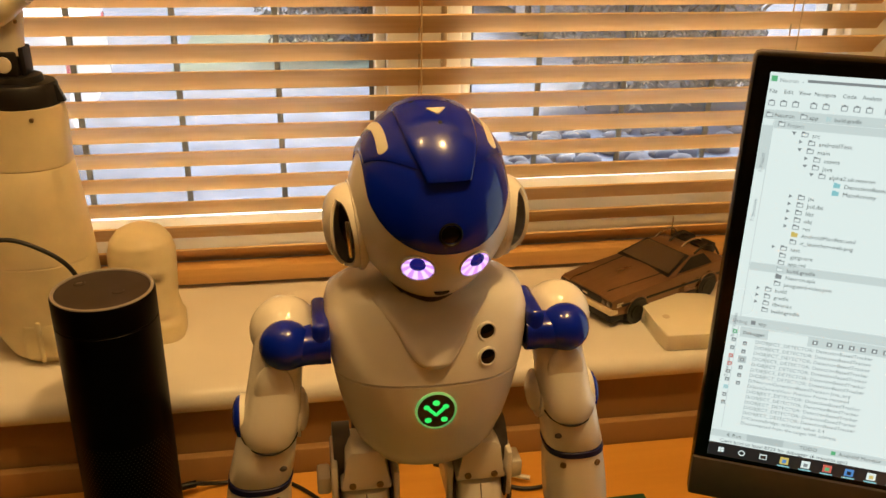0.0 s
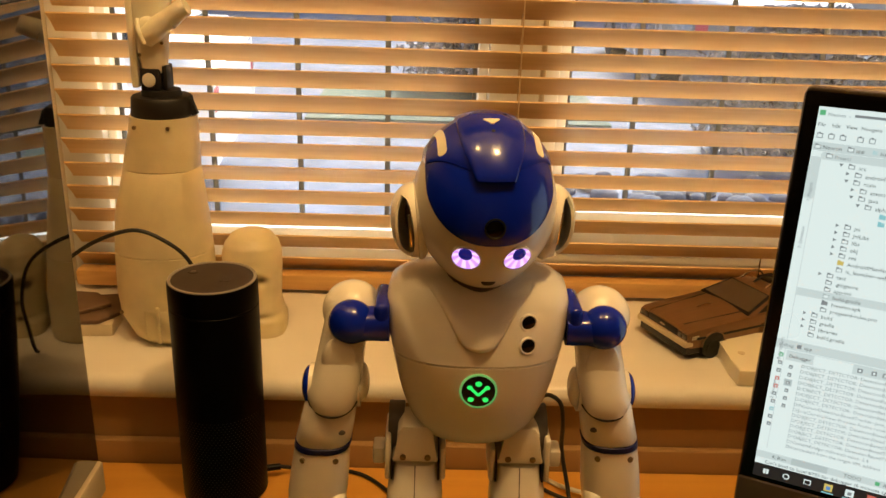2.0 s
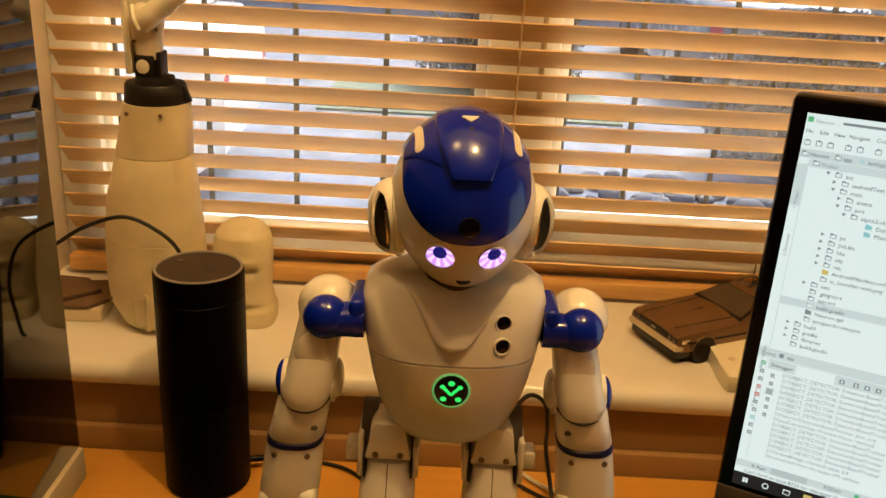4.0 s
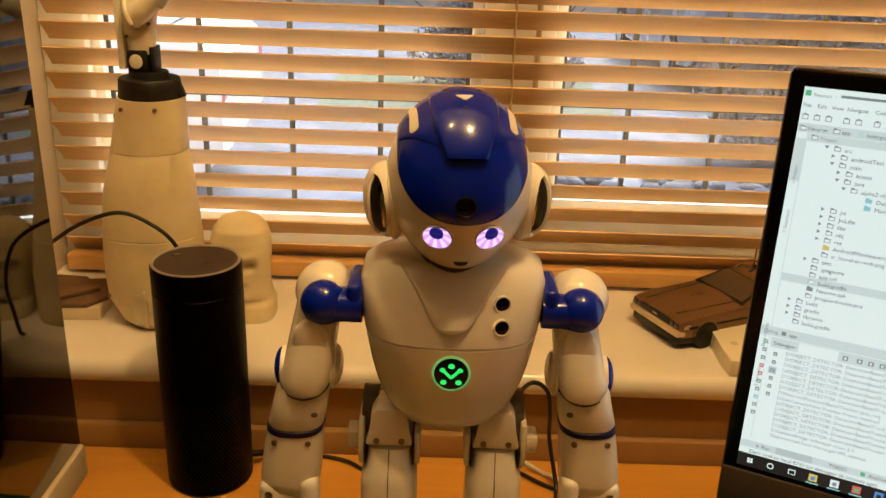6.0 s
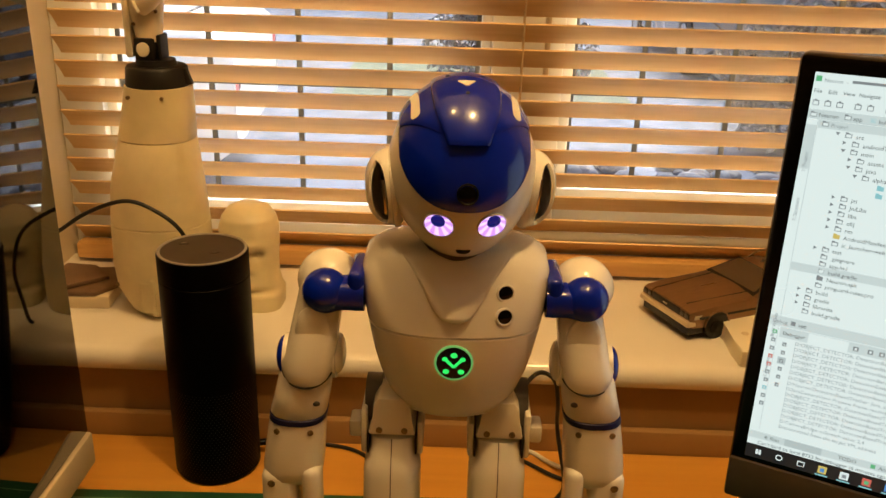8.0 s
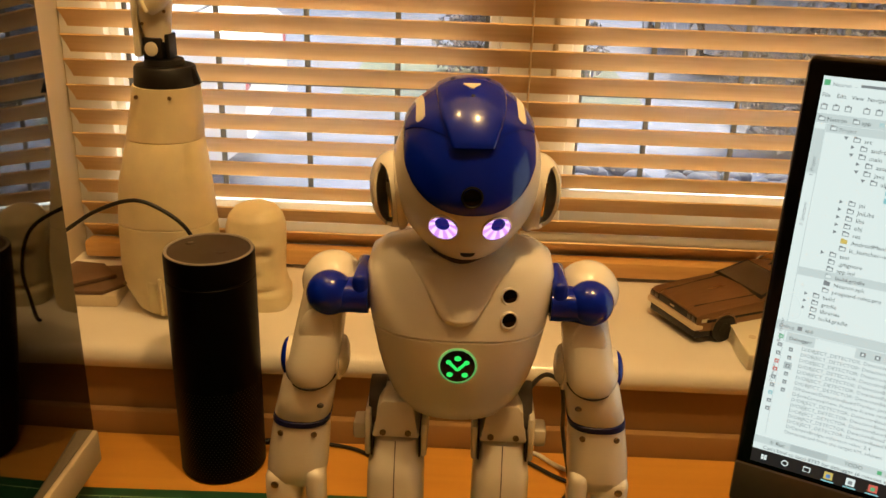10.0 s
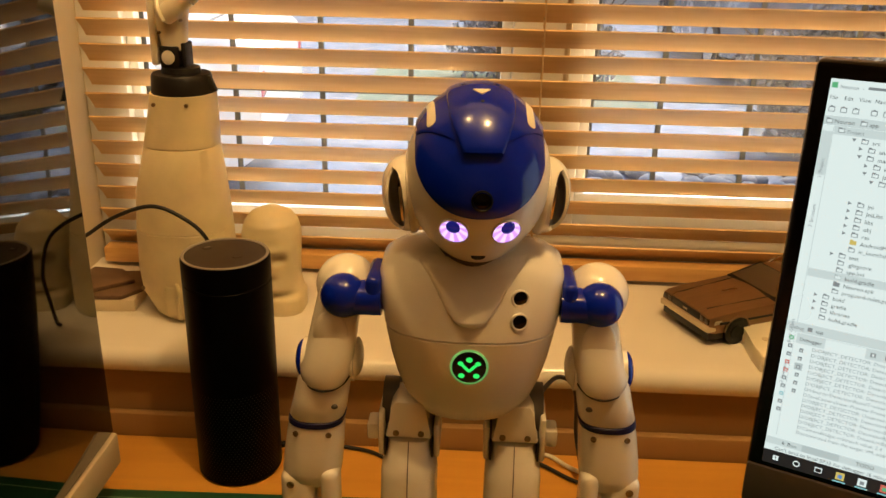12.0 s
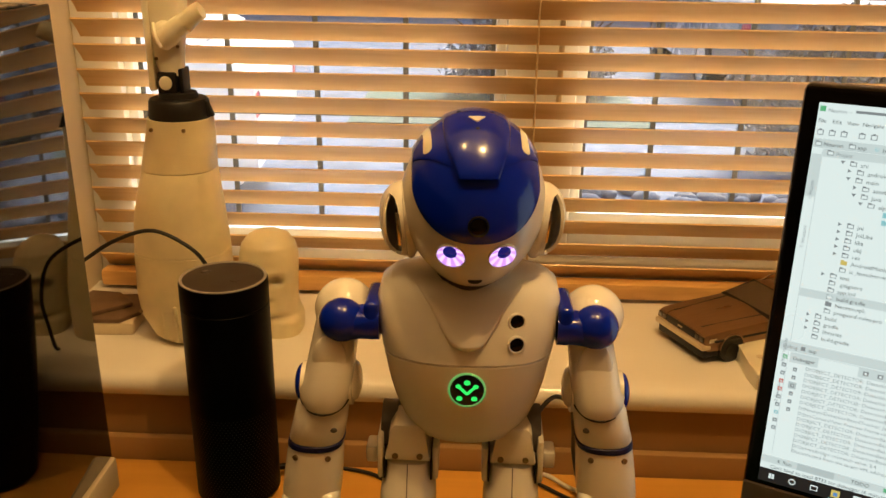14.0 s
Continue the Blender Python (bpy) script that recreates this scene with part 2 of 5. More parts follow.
def ring(cx, cy, z, rx, ry, p=2.0, n=32):
    out = []
    for i in range(n):
        a = 2 * math.pi * i / n
        c, s = math.cos(a), math.sin(a)
        out.append((cx + rx * math.copysign(abs(c) ** (2 / p), c), cy + ry * math.copysign(abs(s) ** (2 / p), s), z))
    return out


def loft(sections, n=32, m=None):
    """Stacked superellipse sections (z, cx, cy, rx, ry, p)."""
    bm = grid_mesh([ring(cx, cy, z, rx, ry, p, n) for z, cx, cy, rx, ry, p in sections])
    if m is not None:
        bmesh.ops.transform(bm, matrix=m, verts=bm.verts)
    return bm


def hoop(profile, n=48, m=None):
    """A ring turned from a closed profile, open in the middle."""
    rows = [ring(0, 0, z, r, r, 2.0, n) for r, z in profile + profile[:1]]
    bm = grid_mesh(rows, True, False)
    bmesh.ops.remove_doubles(bm, verts=bm.verts, dist=1e-6)
    if m is not None:
        bmesh.ops.transform(bm, matrix=m, verts=bm.verts)
    return bm


def lathe(profile, n=48, m=None):
    return loft([(z, 0, 0, r, r, 2.0) for r, z in profile], n, m)


def ball(c, rx, ry, rz, u=32, v=18, m=None):
    prof = [(math.sin(math.pi * k / v), -math.cos(math.pi * k / v)) for k in range(v + 1)]
    prof[0], prof[-1] = (0.02, -1), (0.02, 1)
    bm = loft([(c[2] + rz * z, c[0], c[1], rx * r, ry * r, 2.0) for r, z in prof], u)
    if m is not None:
        bmesh.ops.transform(bm, matrix=m, verts=bm.verts)
    return bm


def curve_points(pts, steps=8):
    out = []
    P = [Vector(p) for p in pts]
    for i in range(len(P) - 1):
        a, b, c, d = P[max(i - 1, 0)], P[i], P[i + 1], P[min(i + 2, len(P) - 1)]
        for k in range(steps):
            t = k / steps
            out.append(0.5 * (2 * b + (c - a) * t + (2 * a - 5 * b + 4 * c - d) * t * t + (3 * b - a - 3 * c + d) * t ** 3))
    out.append(P[-1])
    return out


def tube(pts, r, n=10, steps=8, radii=None):
    P = curve_points(pts, steps) if steps else [Vector(p) for p in pts]
    rows = []
    side = None
    for i, p in enumerate(P):
        t = (P[min(i + 1, len(P) - 1)] - P[max(i - 1, 0)]).normalized()
        if side is None:
            side = t.orthogonal().normalized()
        side = (side - t * side.dot(t)).normalized()
        up = t.cross(side)
        q = r if radii is None else radii[0] + (radii[1] - radii[0]) * i / (len(P) - 1)
        rows.append([p + q * (math.cos(2 * math.pi * k / n) * side + math.sin(2 * math.pi * k / n) * up) for k in range(n)])
    return grid_mesh(rows)


def rod(a, b, r, n=20, r2=None):
    return tube([a, b], r, n, 0, None if r2 is None else (r, r2))


def poly_slab(pts, z0, z1, bevel=0.0, m=None):
    bm = bmesh.new()
    lo = [bm.verts.new((x, y, z0)) for x, y in pts]
    hi = [bm.verts.new((x, y, z1)) for x, y in pts]
    bm.faces.new(lo[::-1])
    bm.faces.new(hi)
    for i in range(len(pts)):
        j = (i + 1) % len(pts)
        bm.faces.new((lo[i], lo[j], hi[j], hi[i]))
    if bevel:
        bmesh.ops.bevel(bm, geom=bm.edges[:], offset=bevel, segments=2, profile=0.5, affect="EDGES")
    if m is not None:
        bmesh.ops.transform(bm, matrix=m, verts=bm.verts)
    return bm


TOP = 0.75      # desk top
SILL = 0.852    # window sill top
WALLY = 0.790   # inner wall face
XL, XR = -0.395, 0.765   # window reveal
GLASSY = 1.075


# ---- room ----
def room():
    structure("floor", box(-2.2, 2.6, -2.6, 0.95, -0.05, 0.0), CARPET, "brown carpeted floor of a small study")
    structure("ceiling", box(-2.2, 2.6, -2.6, 1.2, 2.4, 2.5), CEIL, "plain white ceiling")
    # three walls out of view, toned down so less fill reaches the desk
    structure("wall_south", box(-2.2, 2.6, -2.7, -2.6, 0, 2.4), ROOM, "plain unseen wall behind the viewer, tan to cut bounce light")
    structure("wall_west", box(-2.3, -2.2, -2.7, 1.2, 0, 2.4), ROOM, "plain unseen side wall, tan to cut bounce light")
    structure("wall_east", box(2.6, 2.7, -2.7, 1.2, 0, 2.4), ROOM, "plain unseen side wall, tan to cut bounce light")
    bm = box(-2.2, XL, WALLY, 1.14, 0, 2.4)
    join(bm, box(XR, 2.6, WALLY, 1.14, 0, 2.4))
    join(bm, box(XL, XR, WALLY, 1.14, 2.05, 2.4))
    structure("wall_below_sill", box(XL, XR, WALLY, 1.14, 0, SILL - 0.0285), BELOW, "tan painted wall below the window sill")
    structure("wall_north", bm, WALL, "cream painted window wall with a deep recess")
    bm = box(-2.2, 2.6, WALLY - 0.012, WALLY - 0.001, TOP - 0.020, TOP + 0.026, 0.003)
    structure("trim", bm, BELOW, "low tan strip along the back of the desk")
    # rounded nosing, deep board
    prof = [(1.03, SILL), (0.806, SILL)]
    for k in range(9):
        a = math.pi / 2 + math.pi * k / 8 * 0.98
        prof.append((0.790 + 0.014 * math.cos(a) - 0.0, SILL - 0.014 + 0.014 * math.sin(a)))
    prof += [(0.79, SILL - 0.028), (1.03, SILL - 0.028)]
    rows = [[(x, y, z) for y, z in prof] for x in (XL - 0.06, XL, 0.1, 0.4, XR, XR + 0.06)]
    structure("window_sill", grid_mesh(rows), GLOSS, "deep white gloss painted sill with rounded front", 50)


def window():
    win = thing("window_1", "white plastic window with dark leaded glazing bars", "window", Matrix(), kind="structure")
    y0, y1 = 1.041, 1.12
    bm = box(XL, XL + 0.055, y0, y1, SILL - 0.03, 2.05, 0.004)
    part("frame_side", bm, UPVC, win)
    part("frame_side", box(XR - 0.055, XR, y0, y1, SILL - 0.03, 2.05, 0.004), UPVC, win)
    part("frame_bottom", box(XL + 0.055, XR - 0.055, y0 + 0.002, y1, SILL - 0.03, SILL + 0.05, 0.004), UPVC, win)
    part("frame_head", box(XL + 0.055, XR - 0.055, y0 + 0.002, y1, 2.0, 2.05, 0.004), UPVC, win)
    part("mullion", box(0.135, 0.222, y0 + 0.002, y1, SILL + 0.05, 2.0, 0.004), UPVC, win)
    for x0, x1, zb, bars in ((XL + 0.055, 0.135, 0.925, (-0.212, -0.101, 0.011)), (0.222, XR - 0.055, 0.957, (0.323, 0.433, 0.55))):
        s = 0.013
        sash = box(x0, x1, y0 + 0.012, y1 - 0.012, SILL + 0.05, zb, 0.004)
        join(sash, box(x0, x0 + s, y0 + 0.012, y1 - 0.012, zb, 2.0, 0.003))
        join(sash, box(x1 - s, x1, y0 + 0.012, y1 - 0.012, zb, 2.0, 0.003))
        join(sash, box(x0, x1, y0 + 0.012, y1 - 0.012, 1.97, 2.0, 0.003))
        sash_ob = part("sash", sash, UPVC, win)
        g = part("pane", box(x0 + 0.005, x1 - 0.005, GLASSY - 0.002, GLASSY + 0.002, zb - 0.005, 1.98), clear("window_glass"), sash_ob, "clear glass pane", 0)
        g.visible_shadow = False
        for x in (x0 + s + 0.002, *bars, x1 - s - 0.002):
            part("glazing_bar", box(x - 0.0035, x + 0.0035, GLASSY - 0.006, GLASSY - 0.0025, zb, 1.97, 0.001), LEAD, sash_ob)
        for z in (zb + 0.003, 1.076, 1.38, 1.68):
            part("glazing_bar", box(x0 + s, x1 - s, GLASSY - 0.0085, GLASSY - 0.0062, z - 0.003, z + 0.003, 0.001), LEAD, sash_ob)
    part("window_handle", box(0.197, 0.204, 1.036, 1.0435, 1.085, 1.34, 0.003), mat("tan_handle", (0.66, 0.54, 0.36), 0.4), win, "tan window handle")


def blind():
    ob = thing("venetian_blind", "honey wood slatted blind, half closed, hanging before the window", "window blind", pose(0, 0, 0))
    x0, x1 = -0.380, 0.738
    w, tilt = 0.0325, radians(-45)
    prof = []
    for k in range(9):
        u = -w / 2 + w * k / 8
        prof.append((u, 0.0012 * (1 - (2 * u / w) ** 2)))
    sec = [(u, h + 0.0011) for u, h in prof] + [(u, h - 0.0011) for u, h in prof[::-1]]
    c, s = math.cos(tilt), math.sin(tilt)
    rows = [[(x, u * c - h * s, u * s + h * c) for u, h in sec] for x in (x0, x0 + 0.3, 0.17, 0.5, x1)]
    first = None
    k = 0
    z = 0.900
    while z < 1.98:
        zc = z - 0.0120
        if first is None:
            first = part("slat", grid_mesh(rows), SLAT, ob, "", 50, pose(0, 1.022, zc))
            first.rotation_mode = "XYZ"
        else:
            o = new("slat", first.data)
            o.parent = ob
            o.matrix_basis = pose(0, 1.022, zc, random.uniform(-1.6, 1.6), random.uniform(-0.05, 0.05), 0)
        z += 0.0294
        k += 1
    part("bottom_rail", box(x0, x1, 1.002, 1.027, SILL + 0.005, SILL + 0.0265, 0.004), RAIL, ob)
    part("head_rail", box(x0, x1, 0.996, 1.028, 1.985, 2.03, 0.003), RAIL, ob)
    for x in (-0.27, 0.17, 0.62):
        for y in (1.0085, 1.0275):
            part("ladder_cord", rod((x, y, SILL + 0.02), (x, y, 1.99), 0.0008, 6), CORD, ob)


# ---- desk and what stands on it ----
def desk():
    d = thing("desk", "orange beech desk pushed against the wall", "desk", pose(0, 0, 0))
    part("desktop", box(-1.3, 1.5, -0.15, WALLY - 0.013, TOP - 0.028, TOP, 0.003), DESK, d)
    for x in (-1.25, 1.4):
        for y in (-0.08, 0.70):
            part("leg", box(x, x + 0.05, y, y + 0.05, 0.0, TOP - 0.029, 0.003), DESK, d)


def cutting_mat():
    t = thing("cutting_mat", "green self-healing cutting mat lying on the desk", "cutting mat", pose(0, 0, TOP, 0, 0, 1.2))
    x0, x1, y0, y1 = -0.262, 0.36, 0.24, 0.684
    part("sheet", box(x0, x1, y0, y1, 0.0005, 0.003, 0.0008), GREEN, t)
    b = box(x0 + 0.012, x1 - 0.012, y1 - 0.0135, y1 - 0.0125, 0.003, 0.0032)
    join(b, box(x0 + 0.012, x0 + 0.013, y0 + 0.012, y1 - 0.013, 0.003, 0.0032))
    for k in range(58):
        x = x0 + 0.02 + k * 0.01
        join(b, box(x, x + 0.0005, y1 - 0.0125 - (0.005 if k % 5 == 0 else 0.003), y1 - 0.0125, 0.003, 0.0032))
    part("printed_scale", b, MATLINE, t, "pale printed ruler lines", 0)


def smart_speaker():
    t = thing("smart_speaker", "tall matte black cylindrical smart speaker on the desk", "speaker", pose(-0.1352, 0.735, TOP))
    r, h = 0.0418, 0.235
    part("shell", lathe([(r - 0.003, 0.0), (r, 0.003), (r, 0.100), (r, 0.2085), (r - 0.0006, 0.209), (r - 0.0006, 0.2098), (r, 0.2103), (r, h - 0.003), (r - 0.0008, h - 0.001)], 72), MATTE, t)
    part("light_ring", hoop([(r - 0.0009, h - 0.0012), (r - 0.0012, h), (r - 0.0035, h), (r - 0.0040, h - 0.001)], 72), RIM, t, "unlit grey ring round the top")
    part("top_plate", lathe([(r - 0.0042, h - 0.004), (r - 0.0042, h - 0.0008), (0.001, h - 0.0006)], 72), TOPPLATE, t)
    for x, y in ((-0.021, 0.013), (0.013, -0.006)):
        part("button", lathe([(0.0050, h - 0.0009), (0.0050, h - 0.0006), (0.0046, h - 0.0002), (0.0006, h - 0.0003)], 24, pose(x, y, 0)), TOPPLATE, t)
    part("button_mark", box(-0.0025, 0.0025, -0.0004, 0.0004, 0, 0.0003, m=pose(-0.021, 0.013, h - 0.0002, 0, 0, 25)), RIM, t)
    # perforated lower half: small dark dimples in staggered rows
    holes = bmesh.new()
    for row in range(34):
        z = 0.008 + row * 0.0028
        for k in range(70):
            a = 2 * math.pi * (k + 0.5 * (row % 2)) / 70
            c, s = math.cos(a), math.sin(a)
            q = [(c * (r + 0.00012) - s * u, s * (r + 0.00012) + c * u, z + v) for u, v in ((-0.0008, 0), (0, -0.0008), (0.0008, 0), (0, 0.0008))]
            vs = [holes.verts.new(p) for p in q]
            holes.faces.new(vs)
    tagged(part("perforated_grille", holes, DARK, t, "", 0), kind="stuff")
    part("power_plug", rod((0.036, 0.018, 0.012), (0.052, 0.022, 0.012), 0.0035, 12), BLACK, t)


def cables():
    c = thing("power_cable", "thin black cable arching from the dark glass case to the sill", "cable", pose(0, 0, 0))
    part("cord", tube([(-0.36, 0.83, 0.90), (-0.325, 0.805, 0.955), (-0.299, 0.80, 0.972), (-0.267, 0.80, 0.993), (-0.228, 0.80, 1.006), (-0.197, 0.80, 0.995), (-0.174, 0.80, 0.973), (-0.164, 0.806, 0.93), (-0.168, 0.815, 0.89), (-0.171, 0.825, 0.862), (-0.173, 0.832, SILL + 0.0024)], 0.0021, 10), CABLE, c)
    c = thing("speaker_cable", "black power cable lying behind the speaker and robot", "cable", pose(0, 0, 0))
    part("cord", tube([(-0.084, 0.757, TOP + 0.012), (-0.06, 0.765, TOP + 0.004), (-0.03, 0.768, TOP + 0.0025), (0.005, 0.757, TOP + 0.0025), (0.035, 0.725, TOP + 0.0025), (0.050, 0.690, TOP + 0.0055), (0.058, 0.62, TOP + 0.0055)], 0.002, 10), CABLE, c)
    c = thing("robot_cable", "black charging cable looping up behind the robot", "cable", pose(0, 0, 0))
    part("cord", tube([(0.138, 0.60, 0.862), (0.155, 0.66, 0.876), (0.180, 0.715, 0.877), (0.198, 0.72, 0.868), (0.204, 0.725, 0.84), (0.208, 0.74, 0.80), (0.215, 0.72, 0.762), (0.212, 0.70, TOP + 0.005), (0.19, 0.67, TOP + 0.0055), (0.16, 0.64, TOP + 0.0055)], 0.0022, 10), CABLE, c)
    part("cord", tube([(0.15, 0.766, TOP + 0.0025), (0.177, 0.752, TOP + 0.0025), (0.207, 0.728, TOP + 0.0025), (0.235, 0.715, TOP + 0.0025), (0.27, 0.72, TOP + 0.0025)], 0.0021, 10), CABLE, c)
    c = thing("charging_lead", "white lead lying on the desk behind the robot", "cable", pose(0, 0, 0))
    part("cord", tube([(0.172, 0.771, TOP + 0.0025), (0.187, 0.768, TOP + 0.0025), (0.203, 0.752, TOP + 0.0025), (0.216, 0.736, TOP + 0.007), (0.24, 0.725, TOP + 0.007)], 0.0024, 10), WCABLE, c)


# ---- the robot ----
def robot():
    t = thing("humanoid_robot", "small white and blue plastic humanoid robot standing on the mat", "toy robot", pose(0.099, 0.497, TOP + 0.003))

    # torso: broad square shoulders running down to a rounded belly, seam round the ribs
    secs = [(0.222, 0, 0.004, 0.008, 0.010, 2.2), (0.224, 0, 0.002, 0.0220, 0.021, 2.2), (0.231, 0, 0.0, 0.0345, 0.030, 2.2), (0.242, 0, -0.001, 0.0420, 0.0345, 2.3), (0.256, 0, -0.001, 0.0474, 0.0372, 2.4),
            (0.270, 0, -0.001, 0.0510, 0.0388, 2.5), (0.2903, 0, -0.001, 0.0549, 0.0392, 2.6), (0.2912, 0, -0.001, 0.0540, 0.0383, 2.6), (0.2921, 0, -0.001, 0.0552, 0.0393, 2.6),
            (0.301, 0, 0.0, 0.0567, 0.0385, 2.8), (0.313, 0, 0.002, 0.0580, 0.0365, 3.1), (0.324, 0, 0.004, 0.0582, 0.0335, 3.3), (0.3320, 0, 0.005, 0.0560, 0.0300, 3.1), (0.3372, 0, 0.006, 0.0495, 0.0262, 2.7), (0.3398, 0, 0.006, 0.0385, 0.0215, 2.3), (0.3405, 0, 0.006, 0.022, 0.015, 2.0)]
    torso = part("torso", loft(secs, 72), WHITE, t)

    def chest(x, z):
        """The half width and the front of the chest at that height."""
        lo = [s for s in secs if s[0] <= z][-1]
        hi = ([s for s in secs if s[0] > z] or [secs[-1]])[0]
        k = 0 if hi is lo else (z - lo[0]) / (hi[0] - lo[0])
        rx, ry, cy, p = (lo[i] + (hi[i] - lo[i]) * k for i in (3, 4, 2, 5))
        return rx, cy - ry * max(0.0, 1 - abs(x / rx) ** p) ** (1 / p)

    # raised bib: flares from a rounded tip to the whole breadth of the collar
    flare = [(0.0, 0.0006), (0.04, 0.0066), (0.10, 0.0100), (0.20, 0.0133), (0.35, 0.0170), (0.50, 0.0203), (0.65, 0.0240), (0.80, 0.0285), (0.92, 0.0335), (1.0, 0.0360)]
    rows = []
    for i in range(25):
        v = (i / 24) ** 1.4
        a, b = [(p, q) for p, q in zip(flare, flare[1:]) if p[0] <= v <= q[0]][0]
        z = 0.3005 + 0.0385 * v
        half = min(a[1] + (b[1] - a[1]) * (v - a[0]) / (b[0] - a[0]), chest(0, z)[0] * 0.9)
        rows.append([(half * (2 * j / 28 - 1), chest(half * (2 * j / 28 - 1), z)[1] + 0.0006 - 0.0058 * math.sin(math.pi * j / 28) ** 0.40 * min(1, v * 9) ** 0.6 * (1 - 0.45 * v), z) for j in range(29)])
    part("chest_bib", grid_mesh(rows, False, False), WHITE, torso, "", 70)
    for z in (0.3185, 0.305):
        y = chest(0.030, z)[1]
        m = pose(0.030, y - 0.0006, z, 84, 0, 14)
        s = part("sensor_ring", hoop([(0.0054, -0.002), (0.0056, 0.0004), (0.0050, 0.0009), (0.0044, 0.0004), (0.0042, -0.002)], 28, m), WHITE, torso)
        part("sensor_lens", lathe([(0.0044, -0.002), (0.0043, 0.0004), (0.0022, 0.0010), (0.0005, 0.0012)], 24, m), LENS, s, "black round sensor")
    # emblem badge
    em = pose(0.0005, chest(0, 0.2755)[1] - 0.0004, 0.2755, 88, 0, 0)
    badge = part("emblem", lathe([(0.0105, -0.001), (0.0105, 0.0006), (0.0005, 0.0008)], 40, em), mat("dark_emblem_plastic", (0.004, 0.010, 0.018), 0.2, vary=0.1), torso, "dark round badge with glowing green ring")
    part("emblem_ring", hoop([(0.0105, 0.0), (0.0118, 0.0), (0.0116, 0.0008), (0.0106, 0.0010)], 40, em), GREENRING, badge)
    dots = bmesh.new()
    join(dots, tube([em @ Vector(p) for p in ((-0.0052, 0.0026, 0.0009), (-0.002, -0.0006, 0.0009), (0.0, -0.0022, 0.0009), (0.002, -0.0006, 0.0009), (0.0052, 0.0026, 0.0009))], 0.0010, 8, 5))
    for x, y, q in ((0, 0.0052, 0.0018), (-0.0054, 0.0026, 0.0015), (0.0054, 0.0026, 0.0015), (-0.0046, -0.0056, 0.0017), (0.0046, -0.0056, 0.0017)):
        join(dots, lathe([(q, 0.0006), (q, 0.0013), (q * 0.3, 0.0014)], 16, em @ pose(x, y, 0) @ Matrix.Diagonal((1.15, 0.9, 1, 1))))
    part("emblem_mark", dots, GREENLED, badge)

    # neck
    part("neck", lathe([(0.0212, 0.334), (0.0210, 0.3412), (0.0195, 0.3425), (0.0192, 0.345), (0.0180, 0.346), (0.0180, 0.352), (0.0175, 0.36)], 36, pose(0, -0.0035, 0)), mat("dark_grey_neck", (0.055, 0.045, 0.036), 0.5), t, "dark grey ribbed neck")

    # head
    hc = pose(0.001, 0.001, 0.3845, 4, 0, 4)
    rx, ry, rz = 0.0448, 0.0515, 0.0535

    def sph(u, w, k=1.0):
        """u: side angle, w: angle up from the face, in degrees."""
        u, w = radians(u), radians(w)
        return (rx * k * math.sin(u), -ry * k * math.cos(u) * math.cos(w), rz * k * math.cos(u) * math.sin(w))
    skull = ball((0, 0, 0), rx, ry, rz, 64, 40)
    for v in skull.verts:
        if v.co.z < -0.008:
            v.co.x *= 1 - 0.20 * ((-v.co.z - 0.008) / 0.045) ** 1.3
    head = part("head", skull, WHITE, t, "", 60, hc)

    def patch(u0f, u1f, w0f, w1f, kf, nu=24, nw=40, rim=0.97):
        """A skin laid on the skull, with its edge turned in."""
        rows = []
        for j in range(nw + 1):
            b = j / nw
            row = []
            for i in range(nu + 1):
                a = i / nu
                u = u0f(b) + (u1f(b) - u0f(b)) * a
                s = 2 * a - 1
                w = w0f(s) + (w1f(s) - w0f(s)) * b
                row.append(sph(u, w, kf(s, b)))
            row = [sph(u0f(b), w0f(-1) + (w1f(-1) - w0f(-1)) * b, rim)] + row + [sph(u1f(b), w0f(1) + (w1f(1) - w0f(1)) * b, rim)]
            rows.append(row)
        first = [tuple(c * rim / 1.02 for c in p) for p in rows[0]]
        last = [tuple(c * rim / 1.02 for c in p) for p in rows[-1]]
        return grid_mesh([first] + rows + [last], False, False)

    def lip(x, width, drop):
        """A rounded shoulder: how far a skin falls away within width of its edge at x = 0."""
        return drop * max(0.0, 1 - x / width) ** 2
    U1 = 57
    low = lambda s: -6.5 + 50 * (1 - math.sqrt(max(0.0, 1 - abs(s) ** 2.7)))
    cap = part("helmet", patch(lambda b: -U1, lambda b: U1, low, lambda s: 196, lambda s, b: 1.022 + 0.010 * (1 - s * s) - lip(1 - abs(s), 0.05, 0.012) - lip(b, 0.025, 0.012), 64, 80), BLUE, head, "glossy deep blue helmet shell", 60)
    # upper shell, standing proud of the visor along a swept brow edge
    part("upper_shell", patch(lambda b: -55, lambda b: 55, lambda s: 34 + 33 * abs(s) ** 1.35, lambda s: 190, lambda s, b: 1.044 + 0.011 * (1 - s * s) - lip(b, 0.03, 0.010) - lip(1 - abs(s), 0.04, 0.016), 64, 70, 1.01), BLUE, cap, "", 60)
    # raised crown plate, narrowing to a stepped front lip
    crown = [(0.0, 13.5), (0.10, 17.0), (0.20, 20.6), (0.30, 22.8), (0.45, 24.2), (0.7, 24.6), (1.0, 22.0)]

    def cw(b):
        p, q = [(p, q) for p, q in zip(crown, crown[1:]) if p[0] <= b <= q[0]][0]
        return p[1] + (q[1] - p[1]) * (b - p[0]) / (q[0] - p[0])

